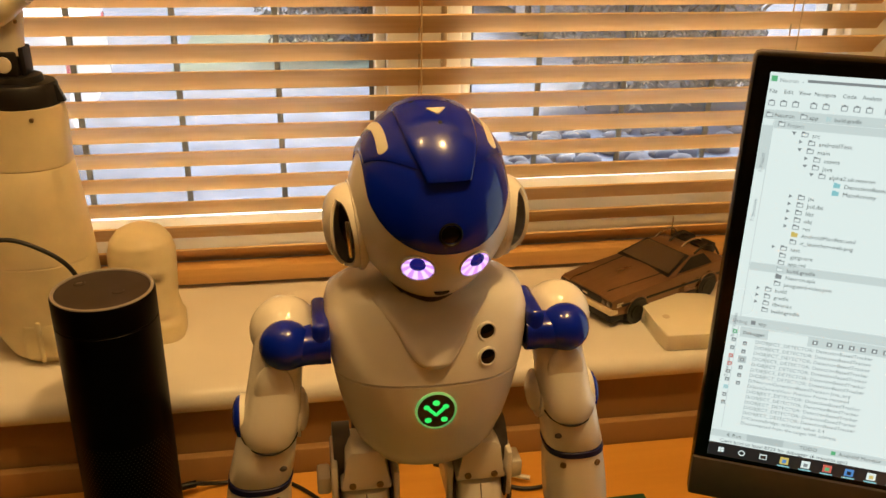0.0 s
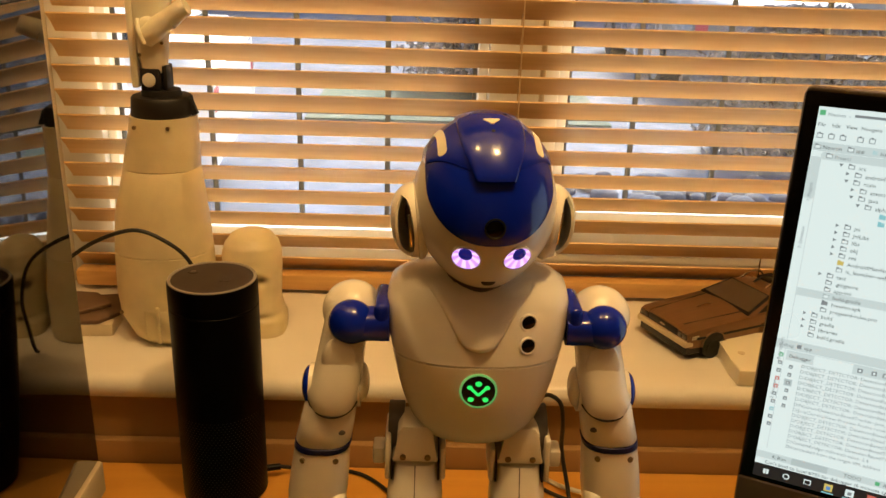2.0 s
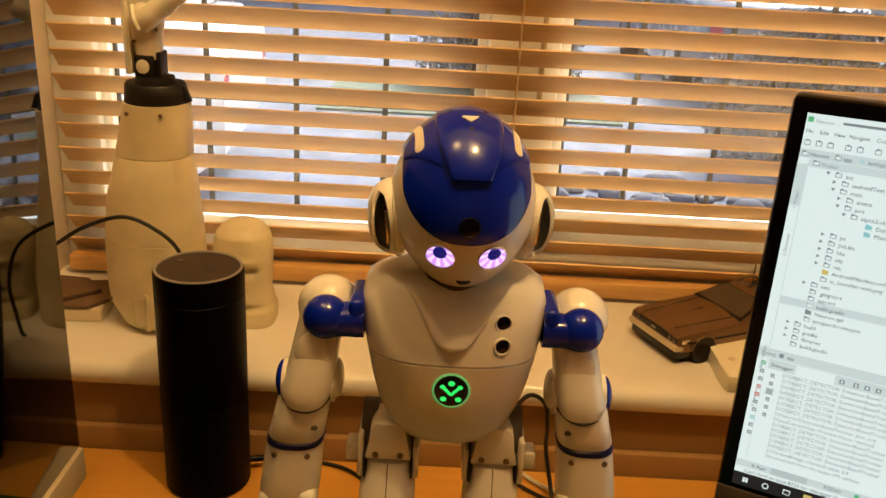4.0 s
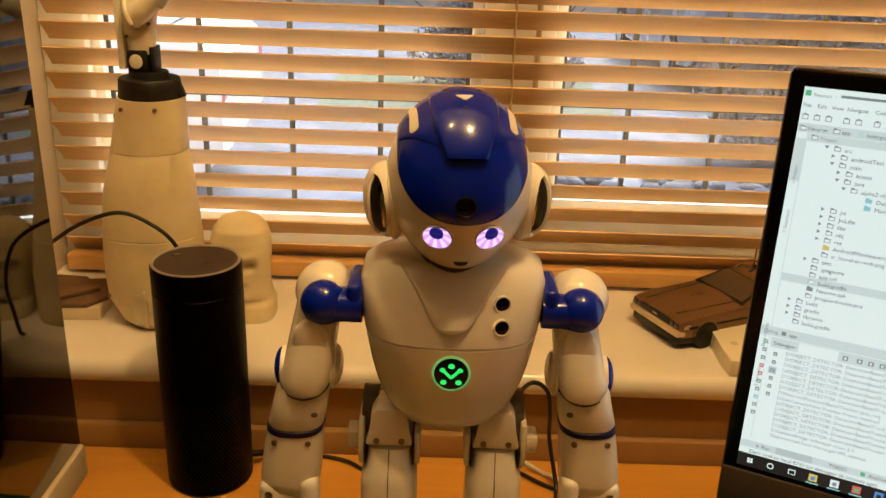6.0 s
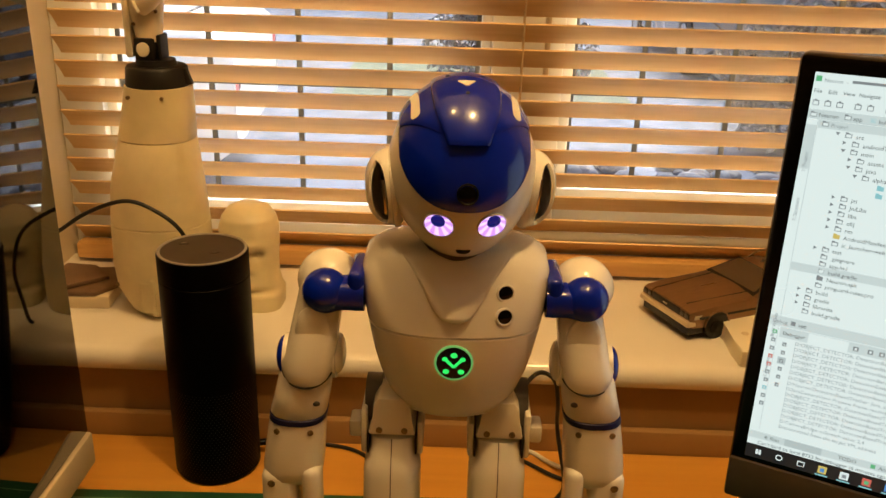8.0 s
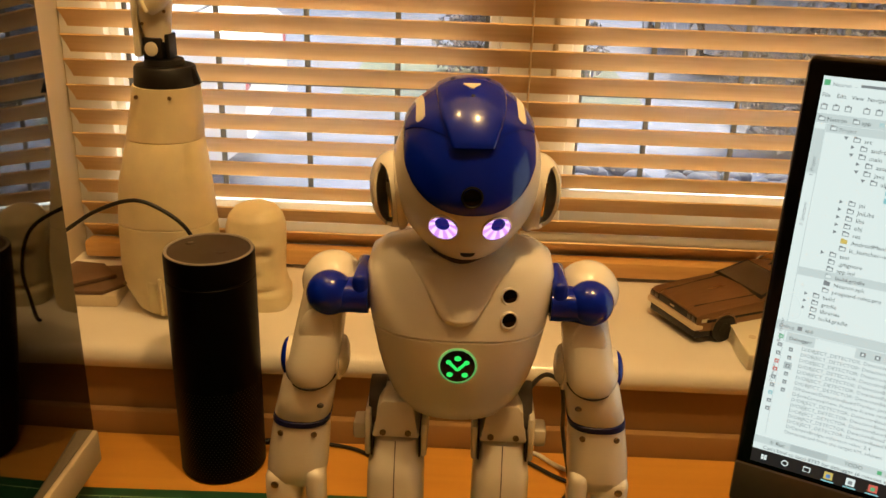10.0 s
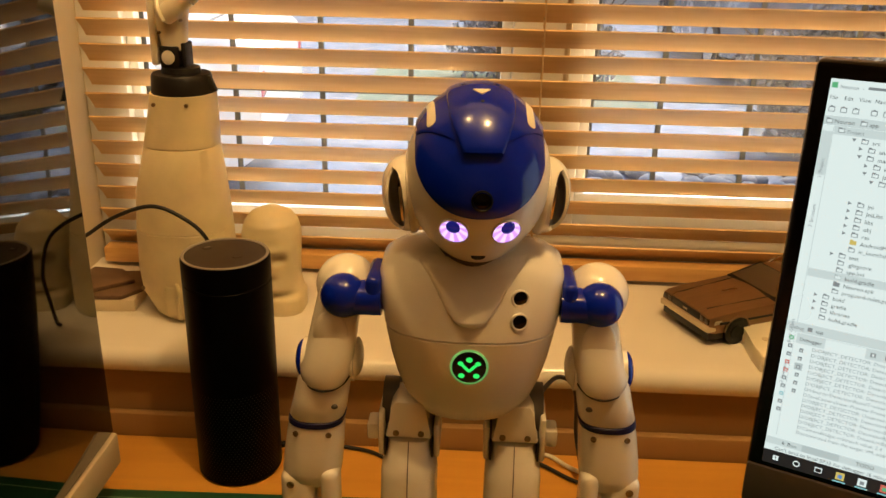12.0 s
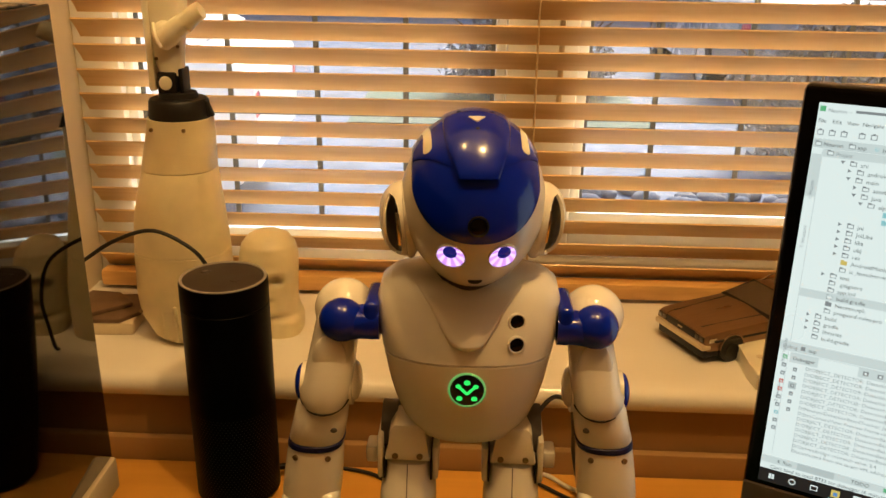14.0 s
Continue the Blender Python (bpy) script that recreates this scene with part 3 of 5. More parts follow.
    def crown_k(s, b):
        return 1.080 + 0.036 * max(0, 1 - b * 1.5) * (1 - 0.10 * s * s) - lip(1 - abs(s), 0.14, 0.017) - lip(b, 0.035, 0.012)
    part("crown_plate", patch(lambda b: -cw(b), cw, lambda s: 33.0 - 0.6 * (1 - s * s), lambda s: 128, crown_k, 48, 60, 1.02), BLUE, cap, "", 60)
    for s in (-1, 1):
        part("side_stripe", patch(lambda b, s=s: s * 37.5 - 3.8 + 1.2 * b + s * (6 * b - 2.0 * math.sin(math.pi * b)), lambda b, s=s: s * 37.5 + 3.8 - 1.2 * b + s * (6 * b - 2.0 * math.sin(math.pi * b)), lambda q: 59 + 3 * abs(q) ** 3, lambda q: 122, lambda q, b: 1.0565, 10, 24, 1.0), PALE, cap, "cream stripe", 60)
    k = crown_k(0, (76 - 31.5) / 96.5)
    part("arrow_mark", poly_slab([(-0.0046, 0.0026), (0.0046, 0.0026), (0.0050, 0.0020), (0.0006, -0.0036), (-0.0006, -0.0036), (-0.0050, 0.0020)], -0.0006, 0.0004, m=Matrix.Translation(sph(0, 76, k)) @ pose(0, 0, 0, 10, 0, 0)), PALE, cap, "cream triangle")
    for u, w, q in ((0, 66, 0.0011), (-12, 92, 0.0014), (12, 92, 0.0014)):
        k = crown_k(u / 24, (w - 31.5) / 96.5)
        part("pin_hole", lathe([(q, -0.0006), (q, 0.0003), (0.0002, 0.0003)], 14, Matrix.Translation(sph(u, w, k)) @ pose(0, 0, 0, 86 - w, u, 0)), DARK, cap)
    m = Matrix.Translation(sph(0, 5.5, 1.030)) @ pose(0, 0, 0, 84, 0, 0)
    ringo = part("camera_ring", hoop([(0.0060, -0.002), (0.0062, 0.0006), (0.0055, 0.0010), (0.0050, 0.0004), (0.0048, -0.002)], 32, m), BLACK, cap)
    part("camera_lens", lathe([(0.0049, -0.002), (0.0049, -0.0002), (0.0028, 0.0004), (0.0004, 0.0005)], 28, m), LENS, ringo)
    # eyes: a lit dish of petals round a dark pupil
    for s in (-1, 1):
        c = Vector(sph(s * 19.5, -18.5, 0.992))
        m = Matrix.Translation(c) @ pose(0, 0, 0, 90 + 17, 0, s * 17) @ Matrix.Scale(0.94, 4)
        eye = part("eye", loft([(-0.004, 0, 0, 0.0094, 0.0088, 2), (0.0008, 0, 0, 0.0097, 0.0091, 2), (0.0013, 0, 0, 0.0091, 0.0085, 2), (0.0002, 0, 0, 0.0086, 0.008, 2)], 40, m), WHITE, head, "round glowing violet eye")
        for q, matl in ((0, PURPLE), (1, PURPLE2)):
            for k in range(q, 16, 2):
                bm = bmesh.new()
                a0, a1 = 2 * math.pi * k / 16, 2 * math.pi * (k + 1) / 16
                pts = [(r_ * 1.06 * math.cos(a), r_ * math.sin(a) + dy, zz) for r_, a, dy, zz in ((0.0040, a0, 0.0036, 0.0022), (0.0082, a0, 0, 0.0010), (0.0082, a1, 0, 0.0010), (0.0040, a1, 0.0036, 0.0022))]
                bm.faces.new([bm.verts.new(m @ Vector(p)) for p in pts])
                part("eye_petal", bm, matl, eye, "", 0)
        part("pupil", ball((0, 0.0038, 0.0014), 0.0048, 0.0045, 0.0020, 24, 12, m), PUPIL, eye, "dark blue pupil")
    # mouth
    m = Matrix.Translation(sph(0, -42.5, 0.998)) @ pose(0, 0, 0, 90 + 38, 0, 0)
    part("mouth", poly_slab([(-0.0042, 0.0012), (0.0042, 0.0012), (0.0036, -0.0010), (0.0018, -0.0028), (-0.0018, -0.0028), (-0.0036, -0.0010)], -0.002, 0.0006, m=m), DARK, head)
    # ears: a flange on the skull and a domed outer cup, joined above and below a crescent opening
    for s in (-1, 1):
        m = pose(s * 0.0385, 0.002, -0.0115, 0, s * 95, 0)
        ear = part("ear", loft([(-0.009, 0, 0, 0.0080, 0.0080, 2.1), (-0.003, 0, 0, 0.0205, 0.0205, 2.1), (-0.0002, 0, 0, 0.0246, 0.0246, 2.1), (0.0014, 0, 0, 0.0252, 0.0252, 2.1), (0.0030, 0, 0, 0.0248, 0.0248, 2.1), (0.0036, 0, 0, 0.0228, 0.0228, 2.1), (0.0018, 0, 0, 0.0212, 0.0212, 2.1)], 56, m), WHITE, head)
        part("ear_hollow", ball((0, 0.004, 0.002), 0.0165, 0.0135, 0.0080, 32, 16, m), mat("dark_red_ear", (0.055, 0.020, 0.014), 0.35, vary=0.15), ear, "dark hollow ear cup")
        dome = bmesh.new()
        na = 72

        def at(f, a):
            f = radians(f)
            return dome.verts.new((0.0238 * math.cos(f) ** 0.8 * math.cos(a), 0.0238 * math.cos(f) ** 0.8 * math.sin(a), 0.0028 + 0.0165 * math.sin(f) ** 0.95))
        lower, upper = [], []
        for q in range(na):
            a = 2 * math.pi * q / na - math.pi / 2
            off = abs((q + na / 2) % na - na / 2) * 360 / na
            h = 27 * math.sqrt(max(0.0, 1 - (off / 66) ** 2))
            f1, f2 = 30 - h * 0.80, 30 + h
            lower.append([at(f1 * k / 4, a) for k in range(5)])
            upper.append([at(f2 + (87 - f2) * k / 8, a) for k in range(9)])
        for strip in (lower, upper):
            for q in range(na):
                A, B = strip[q], strip[(q + 1) % na]
                for k in range(len(A) - 1):
                    dome.faces.new((A[k], B[k], B[k + 1], A[k + 1]))
        dome.faces.new([c[-1] for c in upper])
        bmesh.ops.remove_doubles(dome, verts=dome.verts, dist=1e-6)
        bmesh.ops.recalc_face_normals(dome, faces=dome.faces)
        bmesh.ops.solidify(dome, geom=dome.faces[:], thickness=0.0020)
        bmesh.ops.transform(dome, matrix=m, verts=dome.verts)
        part("ear_shell", dome, WHITE, ear, "", 50)
        part("ear_bracket", box(-0.012, 0.010, -0.0165, -0.0145, 0.006, 0.0085, 0.0008, m=m), CHROME, ear)

    # arms; s is the side, shape by (z, centre x, centre y, half width, half depth, squareness)
    def front(dx, rx_, ry_, cy, p):
        return cy - ry_ * max(0.0, 1 - abs(dx / rx_) ** p) ** (1 / p)
    for s in (-1, 1):
        hub = pose(s * 0.0810, 0.006, 0.3080)
        arm = part("shoulder", ball((0, 0, 0), 0.0200, 0.0205, 0.0195, 40, 24), WHITE, t, "", 60, hub)
        j = box(0.0560, 0.0658, -0.0222, 0.016, 0.2975, 0.3238, 0.0040, 4)
        join(j, loft([(0.0, 0, 0, 0.0100, 0.0120, 3.0), (0.0105, 0, 0, 0.0100, 0.0124, 2.8), (0.0140, 0, 0, 0.0104, 0.0130, 2.5), (0.0175, 0, 0, 0.0114, 0.0136, 2.3), (0.0215, 0, 0, 0.0126, 0.0140, 2.1)], 40, pose(0.0560, -0.0112, 0.3066, 0, 90, 0)))
        join(j, ball((0.0805, -0.013, 0.3080), 0.0146, 0.0146, 0.0143, 40, 24))
        if s < 0:
            bmesh.ops.transform(j, matrix=Matrix.Diagonal((-1, 1, 1, 1)), verts=j.verts)
            bmesh.ops.reverse_faces(j, faces=j.faces[:])
        bmesh.ops.transform(j, matrix=hub.inverted(), verts=j.verts)
        part("shoulder_joint", j, BLUE, arm, "glossy blue shoulder joint", 50)
        ax = -0.002 if s < 0 else -0.009
        lift = 0.0060 if s < 0 else 0.0080
        mir = lambda L: [(z, s * x, y, a, b, p) for z, x, y, a, b, p in L]
        # upper arm: a sleeve whose front runs down as a rounded tongue over the forearm
        upper = [(0.314, 0.084, 0.002, 0.0130, 0.0150, 2.2), (0.303, 0.0868 + ax, -0.002, 0.0142, 0.0163, 2.3), (0.290, 0.0888 + ax, -0.005, 0.0150, 0.0170, 2.4), (0.275, 0.0912 + ax, -0.0092, 0.0157, 0.0175, 2.4), (0.266, 0.0925 + ax, -0.0112, 0.0162, 0.0179, 2.4)]
        rows = [ring(s * x, y, z, a, b, p, 40) for z, x, y, a, b, p in upper]

        def hem(a, drop=0.0):
            return 0.2535 + lift - 0.0115 * max(0.0, -math.sin(a)) ** 0.8 - drop
        for e, grow, drop in ((0.5, 1.02, 0.0), (0.9, 1.0, 0.0), (1.0, 0.965, 0.0), (1.0, 0.86, -0.0004)):
            base = ring(s * (0.0945 + ax), -0.0123, 0.0, 0.0168 * grow, 0.0180 * grow, 2.4, 40)
            rows.append([(x, y, 0.266 + (hem(2 * math.pi * i / 40, drop) - 0.266) * e) for i, (x, y, z) in enumerate(base)])
        up = part("upper_arm", grid_mesh(rows), WHITE, t, "", 60)
        part("arm_panel", ball((s * (0.0900 + ax), -0.0202, 0.2835), 0.0112, 0.0040, 0.0165, 28, 16), WHITE, up, "", 60)
        part("elbow_groove", tube([(s * (0.0945 + ax) + 0.0167 * math.cos(a), -0.0123 + 0.0176 * math.sin(a), hem(a, 0.0005)) for a in [math.pi + math.pi * k / 20 for k in range(21)]], 0.0008, 6, 2), DARK, up)
        elbow = part("elbow", rod((s * (0.077 + ax), -0.006, 0.2585), (s * (0.1105 + ax), -0.006, 0.2585), 0.0142, 32), WHITE, t)
        part("elbow_cap", ball((s * (0.1110 + ax), -0.006, 0.2585), 0.0050, 0.0128, 0.0128, 24, 12), BLUE, elbow, "glossy blue elbow cap")
        part("elbow_bulge", ball((s * (0.0765 + ax), -0.004, 0.2600), 0.0050, 0.0130, 0.0135, 24, 12), WHITE, elbow)
        low_arm = pose(0 if s < 0 else -0.001, 0, 0.003 if s < 0 else 0.009)
        fore = [(0.2195, 0.1015 + ax, -0.011, 0.0180, 0.0172, 2.5), (0.2205, 0.1015 + ax, -0.011, 0.0185, 0.0177, 2.5), (0.232, 0.0990 + ax, -0.011, 0.0180, 0.0175, 2.5), (0.247, 0.0962 + ax, -0.011, 0.0172, 0.0172, 2.5), (0.2505, 0.0956 + ax, -0.011, 0.0150, 0.0150, 2.5)]
        fa = part("forearm", loft(mir(fore), 40), WHITE, t, "", 40, low_arm)
        part("wrist_band", loft(mir([(0.2147, 0.1024 + ax, -0.011, 0.0180, 0.0172, 2.5), (0.2151, 0.1024 + ax, -0.011, 0.0189, 0.0181, 2.5), (0.2188, 0.1016 + ax, -0.011, 0.0189, 0.0181, 2.5), (0.2194, 0.1015 + ax, -0.011, 0.0180, 0.0172, 2.5)]), 44), NAVY, fa, "navy blue wrist band")
        x = 0.0128
        part("side_hole", ball((s * (0.0990 + ax - x * 0.85), front(x * 0.85, 0.0180, 0.0175, -0.011, 2.5), 0.2315), 0.0026, 0.0012, 0.0019, 16, 10), GREYP, fa)
        hand = [(0.170, 0.1065 + ax, -0.013, 0.0180, 0.0160, 2.6), (0.173, 0.1065 + ax, -0.013, 0.0194, 0.0178, 2.6), (0.180, 0.1060 + ax, -0.013, 0.0200, 0.0183, 2.6), (0.195, 0.1045 + ax, -0.012, 0.0196, 0.0183, 2.6), (0.208, 0.1032 + ax, -0.011, 0.0189, 0.0180, 2.5), (0.2145, 0.1025 + ax, -0.011, 0.0183, 0.0175, 2.5)]
        ha = part("hand_shell", loft(mir(hand), 40), WHITE, t, "", 40, low_arm)
        part("finger", box(s * (0.0925 + ax) - 0.0062, s * (0.0925 + ax) + 0.0062, -0.033, -0.012, 0.112, 0.184, 0.0055, 3), WHITE, ha)
        part("finger", box(s * (0.1140 + ax) - 0.0120, s * (0.1140 + ax) + 0.0120, -0.0305, -0.002, 0.106, 0.180, 0.006, 3), WHITE, ha)
        for dx in (-0.0108, 0.0108):
            part("screw", lathe([(0.0020, -0.001), (0.0020, 0.0008), (0.0012, 0.0006), (0.0003, 0.0001)], 14, pose(s * (0.1032 + ax) + dx, front(dx, 0.0189, 0.0180, -0.011, 2.5), 0.2100, 90, 0, dx * 2600)), SCREW, ha)
        part("screw", lathe([(0.0026, -0.001), (0.0026, 0.0008), (0.0003, 0.0002)], 14, pose(s * (0.1185 + ax), -0.0304, 0.1720, 90, 0, s * 8)), SCREW, ha)

    # hips and legs
    part("pelvis", box(-0.044, 0.044, 0.000, 0.026, 0.2165, 0.238, 0.006, 3), GREYP, t, "grey hip block")
    for s in (-1, 1):
        x = s * 0.0350 - 0.0030
        hip = part("hip_plate", poly_slab([(x - 0.0152, 0.2105), (x + 0.0152, 0.2105), (x + 0.0152, 0.2135), (x + 0.0128, 0.2165), (x + 0.0120, 0.2330), (x + 0.0085, 0.2375), (x - 0.0085, 0.2375), (x - 0.0120, 0.2330), (x - 0.0128, 0.2165), (x - 0.0152, 0.2135)], -0.004, 0.0225, 0.0011, pose(0, 0, 0, 90, 0, 0)), WHITE, t)
        part("hip_disc", rod((x + s * 0.008, 0.004, 0.2225), (x + s * 0.0185, 0.004, 0.2225), 0.0170, 40), GREYP, hip, "dark grey hip disc")
        for q in (-1, 1):
            out = q == s
            arm = part("bracket_arm", box(x + q * 0.0184 - 0.0020, x + q * 0.0184 + 0.0020, -0.0205, 0.014, 0.1945, 0.2270 if out else 0.2200, 0.0018), WHITE, hip)
            part("bracket_lining", box(x + q * 0.0157 - 0.0006, x + q * 0.0157 + 0.0006, -0.0212, 0.010, 0.1955, 0.2095), DARK, arm, "dark inner face")
        part("hip_bracket", box(x - 0.0162, x + 0.0162, -0.0175, 0.004, 0.2075, 0.2120, 0.001), GREYP, hip)
        part("servo_stub", box(min(s * 0.0206, s * 0.0290) + x, max(s * 0.0206, s * 0.0290) + x, -0.012, 0.004, 0.2010, 0.2135, 0.002), WHITE, hip)
        for q in (-0.0082, 0.0082):
            part("screw", lathe([(0.0021, 0), (0.0021, 0.0009), (0.0012, 0.0006), (0.0002, 0.0001)], 14, pose(x + q, -0.0225, 0.2142, 90, 0, 0)), SCREW, hip)
        thigh = part("thigh", loft([(0.108, x, -0.018, 0.0180, 0.0185, 3.0), (0.112, x, -0.018, 0.0190, 0.0200, 3.0), (0.150, x, -0.015, 0.0192, 0.0205, 3.0), (0.180, x, -0.012, 0.0190, 0.0198, 3.0), (0.1885, x, -0.011, 0.0182, 0.0192, 3.1), (0.1925, x, -0.010, 0.0152, 0.0180, 3.4), (0.2000, x, -0.009, 0.0148, 0.0165, 3.6), (0.2070, x, -0.008, 0.0146, 0.0140, 3.6), (0.2088, x, -0.006, 0.0135, 0.0110, 3.2)], 48), WHITE, t)
        part("thigh_seam", tube([(x, -0.0378, 0.116), (x, -0.0353, 0.150), (x, -0.0316, 0.180), (x, -0.0300, 0.1885), (x, -0.0278, 0.1925), (x, -0.0253, 0.2000), (x, -0.0218, 0.2072)], 0.0004, 6), GREYP, thigh)
        part("knee", rod((x - 0.019, -0.006, 0.100), (x + 0.019, -0.006, 0.100), 0.015, 28), GREYP, t)
        part("shin", loft([(0.022, x, 0.0, 0.0185, 0.020, 2.8), (0.055, x, -0.004, 0.0205, 0.022, 2.8), (0.094, x, -0.006, 0.0190, 0.0195, 2.8)], 36), WHITE, t)
        part("foot", box(x - 0.026, x + 0.026, -0.058, 0.040, 0.0, 0.024, 0.007, 3), WHITE, t)


# ---- monitor ----
def words(s, size, m, material, parent, name="text"):
    cu = bpy.data.curves.new("type", "FONT")
    cu.body, cu.size, cu.extrude = s, size, 0.00004
    cu.resolution_u = 3
    o = bpy.data.objects.new("type", cu)
    scene.collection.objects.link(o)
    dg = bpy.context.evaluated_depsgraph_get()
    me = bpy.data.meshes.new_from_object(o.evaluated_get(dg))
    bpy.data.objects.remove(o)
    bpy.data.curves.remove(cu)
    me.materials.clear()
    me.materials.append(material)
    q = new(name, me)
    q.parent = parent
    q.matrix_basis = m
    return q


def monitor():
    W, Z0, Z1 = 0.525, 0.873, 1.206
    t = thing("computer_monitor", "black monitor with a lit code window, facing the desk", "monitor", pose(0.310, 0.549, TOP, 0, 0, -26.5))
    z0, z1 = Z0 - TOP, Z1 - TOP
    body = box(0, W, 0.0, 0.022, z0, z1, 0.004)
    shell = part("housing", body, BEZEL, t)
    chin = part("chin", box(0.0005, W - 0.0005, -0.0022, 0.010, z0 + 0.0005, z0 + 0.0350, 0.0025), CHIN, t, "bronze-grey lower edge")
    part("back_bulge", box(0.12, W - 0.12, 0.022, 0.05, z0 + 0.05, z1 - 0.05, 0.01), BEZEL, t)
    part("stand_neck", box(W / 2 - 0.03, W / 2 + 0.03, 0.045, 0.065, 0.012, z0 + 0.15, 0.005), BEZEL, t)
    part("stand_foot", box(W / 2 - 0.11, W / 2 + 0.11, -0.03, 0.13, 0.0, 0.012, 0.004), BEZEL, t)
    sx0, sx1, sz0, sz1 = 0.0105, W - 0.0105, z0 + 0.0390, z1 - 0.0105
    SW, SH = sx1 - sx0, sz1 - sz0
    scr = part("screen", box(sx0, sx1, -0.0004, 0.004, sz0, sz1), SCREENW, t, "lit screen of a code editor", 0)

    def bar(x0, x1, y0, y1, material, name="screen_field", d=0.0008):
        """Fields of the picture; x from the left, y from the top, in millimetres."""
        return part(name, box(sx0 + x0 / 1000, sx0 + x1 / 1000, -d, -0.0003, sz1 - y1 / 1000, sz1 - y0 / 1000), material, scr, "", 0)

    def say(s, x, y, size=5.2, material=INK, turn=0):
        words(s, size / 1000, Matrix.Translation((sx0 + x / 1000, -0.0010, sz1 - y / 1000)) @ pose(0, 0, 0, 90, 0, 0) @ pose(0, 0, 0, 0, 0, turn), material, scr)
    w, h = SW * 1000, SH * 1000
    rowh = 5.13
    tb = 11.0
    bar(0, w, h - tb, h, TASK, "task_bar")
    bar(0, w, 23.0, 29.0, SCREENG)
    bar(0, w, 28.8, 29.0, SCREENB, d=0.0009)
    bar(7.0, 160, 29.3, 34.6, SCREENG)
    bar(0, 6.5, 29.3, h - tb - 14, SCREENW)
    bar(6.5, 6.8, 29.3, h - tb - 14, SCREENB)
    bar(0.2, 6.4, 33, 62, SCREENG, d=0.0009)
    bar(1.0, 4.5, 2, 5.5, S_GRN, "icon")
    say("Neuron  -", 6.0, 5.6, 3.4, INKSOFT)
    bar(22, 74, 3.2, 4.9, INKSOFT, "text_bar")
    for s, x in (("File", 1), ("Edit", 9.5), ("View", 18), ("Navigate", 27), ("Code", 43), ("Analyze", 54), ("Refactor", 69), ("Build", 85)):
        say(s, x, 12.6, 3.5)
    for x in (1.5, 8.5, 15.5, 26, 33, 43.5, 50.5, 57.5, 68, 75, 84, 92):
        b = box(sx0 + x / 1000, sx0 + (x + 3.8) / 1000, -0.0009, -0.0003, sz1 - 0.0206, sz1 - 0.0172)
        join(b, box(sx0 + (x + 1) / 1000, sx0 + (x + 2.4) / 1000, -0.0009, -0.0003, sz1 - 0.0172, sz1 - 0.0166))
        i = part("icon", b, INKSOFT, scr, "", 0)
        bar(x + 0.5, x + 3.3, 17.8, 20.1, SCREENW, "icon_field", 0.0011)
    def folder(x, y, tint=None):
        b = box(sx0 + x / 1000, sx0 + (x + 4.0) / 1000, -0.0009, -0.0003, sz1 - y / 1000, sz1 - (y - 2.8) / 1000)
        join(b, box(sx0 + x / 1000, sx0 + (x + 2) / 1000, -0.0009, -0.0003, sz1 - (y - 2.8) / 1000, sz1 - (y - 3.4) / 1000))
        part("icon", b, tint or INKSOFT, scr, "", 0)
        if tint is None:
            bar(x + 0.5, x + 3.5, y - 2.3, y - 0.5, SCREENW, "icon_field", 0.0011)
    folder(1.5, 27.8)
    say("Neuron", 6.4, 27.5, 3.7)
    folder(21.5, 27.6)
    say("app", 26.6, 27.5, 3.7)
    bar(36.5, 39.3, 24.8, 27.6, S_TEAL, "icon")
    say("build.gradle", 41, 27.5, 3.4)
    folder(9.5, 33.2)
    say("Project", 14.8, 33.2, 3.4, INKSOFT)
    tree = [(0, "src", 0, 2), (1, "androidTest", 0, 1), (1, "main", 0, 2), (2, "assets", 0, 1), (2, "java", 0, 2), (3, "alpha2.uk.neuron", 0, 2), (5, "DetectionBasedTracker", S_TEAL, 0), (5, "MainActivity", S_TEAL, 0),
            (1, "jni", 0, 1), (1, "JniLibs", 0, 1), (1, "libs", 0, 1), (1, "obj", 0, 1), (1, "res", 0, 1), (1, "AndroidManifest.xml", S_YEL, 0), (1, "ic_launcher-web.png", 0, 0), (0, "test", 0, 1), (0, ".gitignore", 0, 0), (0, "app.iml", 0, 0),
            (0, "build.gradle", 0, 0), (0, "Neuron.apk", INKSOFT, 0), (0, "proguard-rules.pro", 0, 0), (-1, "build", 0, 1), (-1, "gradle", 0, 1), (-1, "libraries", 0, 1), (-1, "build.gradle", 0, 0), (-1, "gradle.properties", INKSOFT, 0)][:25]
    y = 38.7
    for lev, s, tint, mark in tree:
        x = 24.0 + 4.8 * lev
        if s == "build.gradle" and lev == 0:
            bar(7.0, 160, y - 4.6, y + 1.2, SCREENG, d=0.0009)
        if mark:
            pts = [(0, 0), (0, 2.6), (2.2, 1.3)] if mark == 1 else [(-0.3, 2.4), (2.5, 2.4), (1.1, 0.2)]
            bm = bmesh.new()
            bm.faces.new([bm.verts.new((sx0 + (x - 5.5 + a) / 1000, -0.0009, sz1 - (y - b - 0.6) / 1000)) for a, b in pts])
            part("tree_mark", bm, INKSOFT, scr, "", 0)
        folder(x, y, tint or None)
        say(s, x + 6.2, y, 3.9)
        y += rowh
    # lower pane
    y0 = 171.0
    bar(0, w, y0 - 3.5, y0 + 3.6, SCREENG, d=0.0010)
    say("Debug", 2, y0 + 1.6, 3.7, INKSOFT)
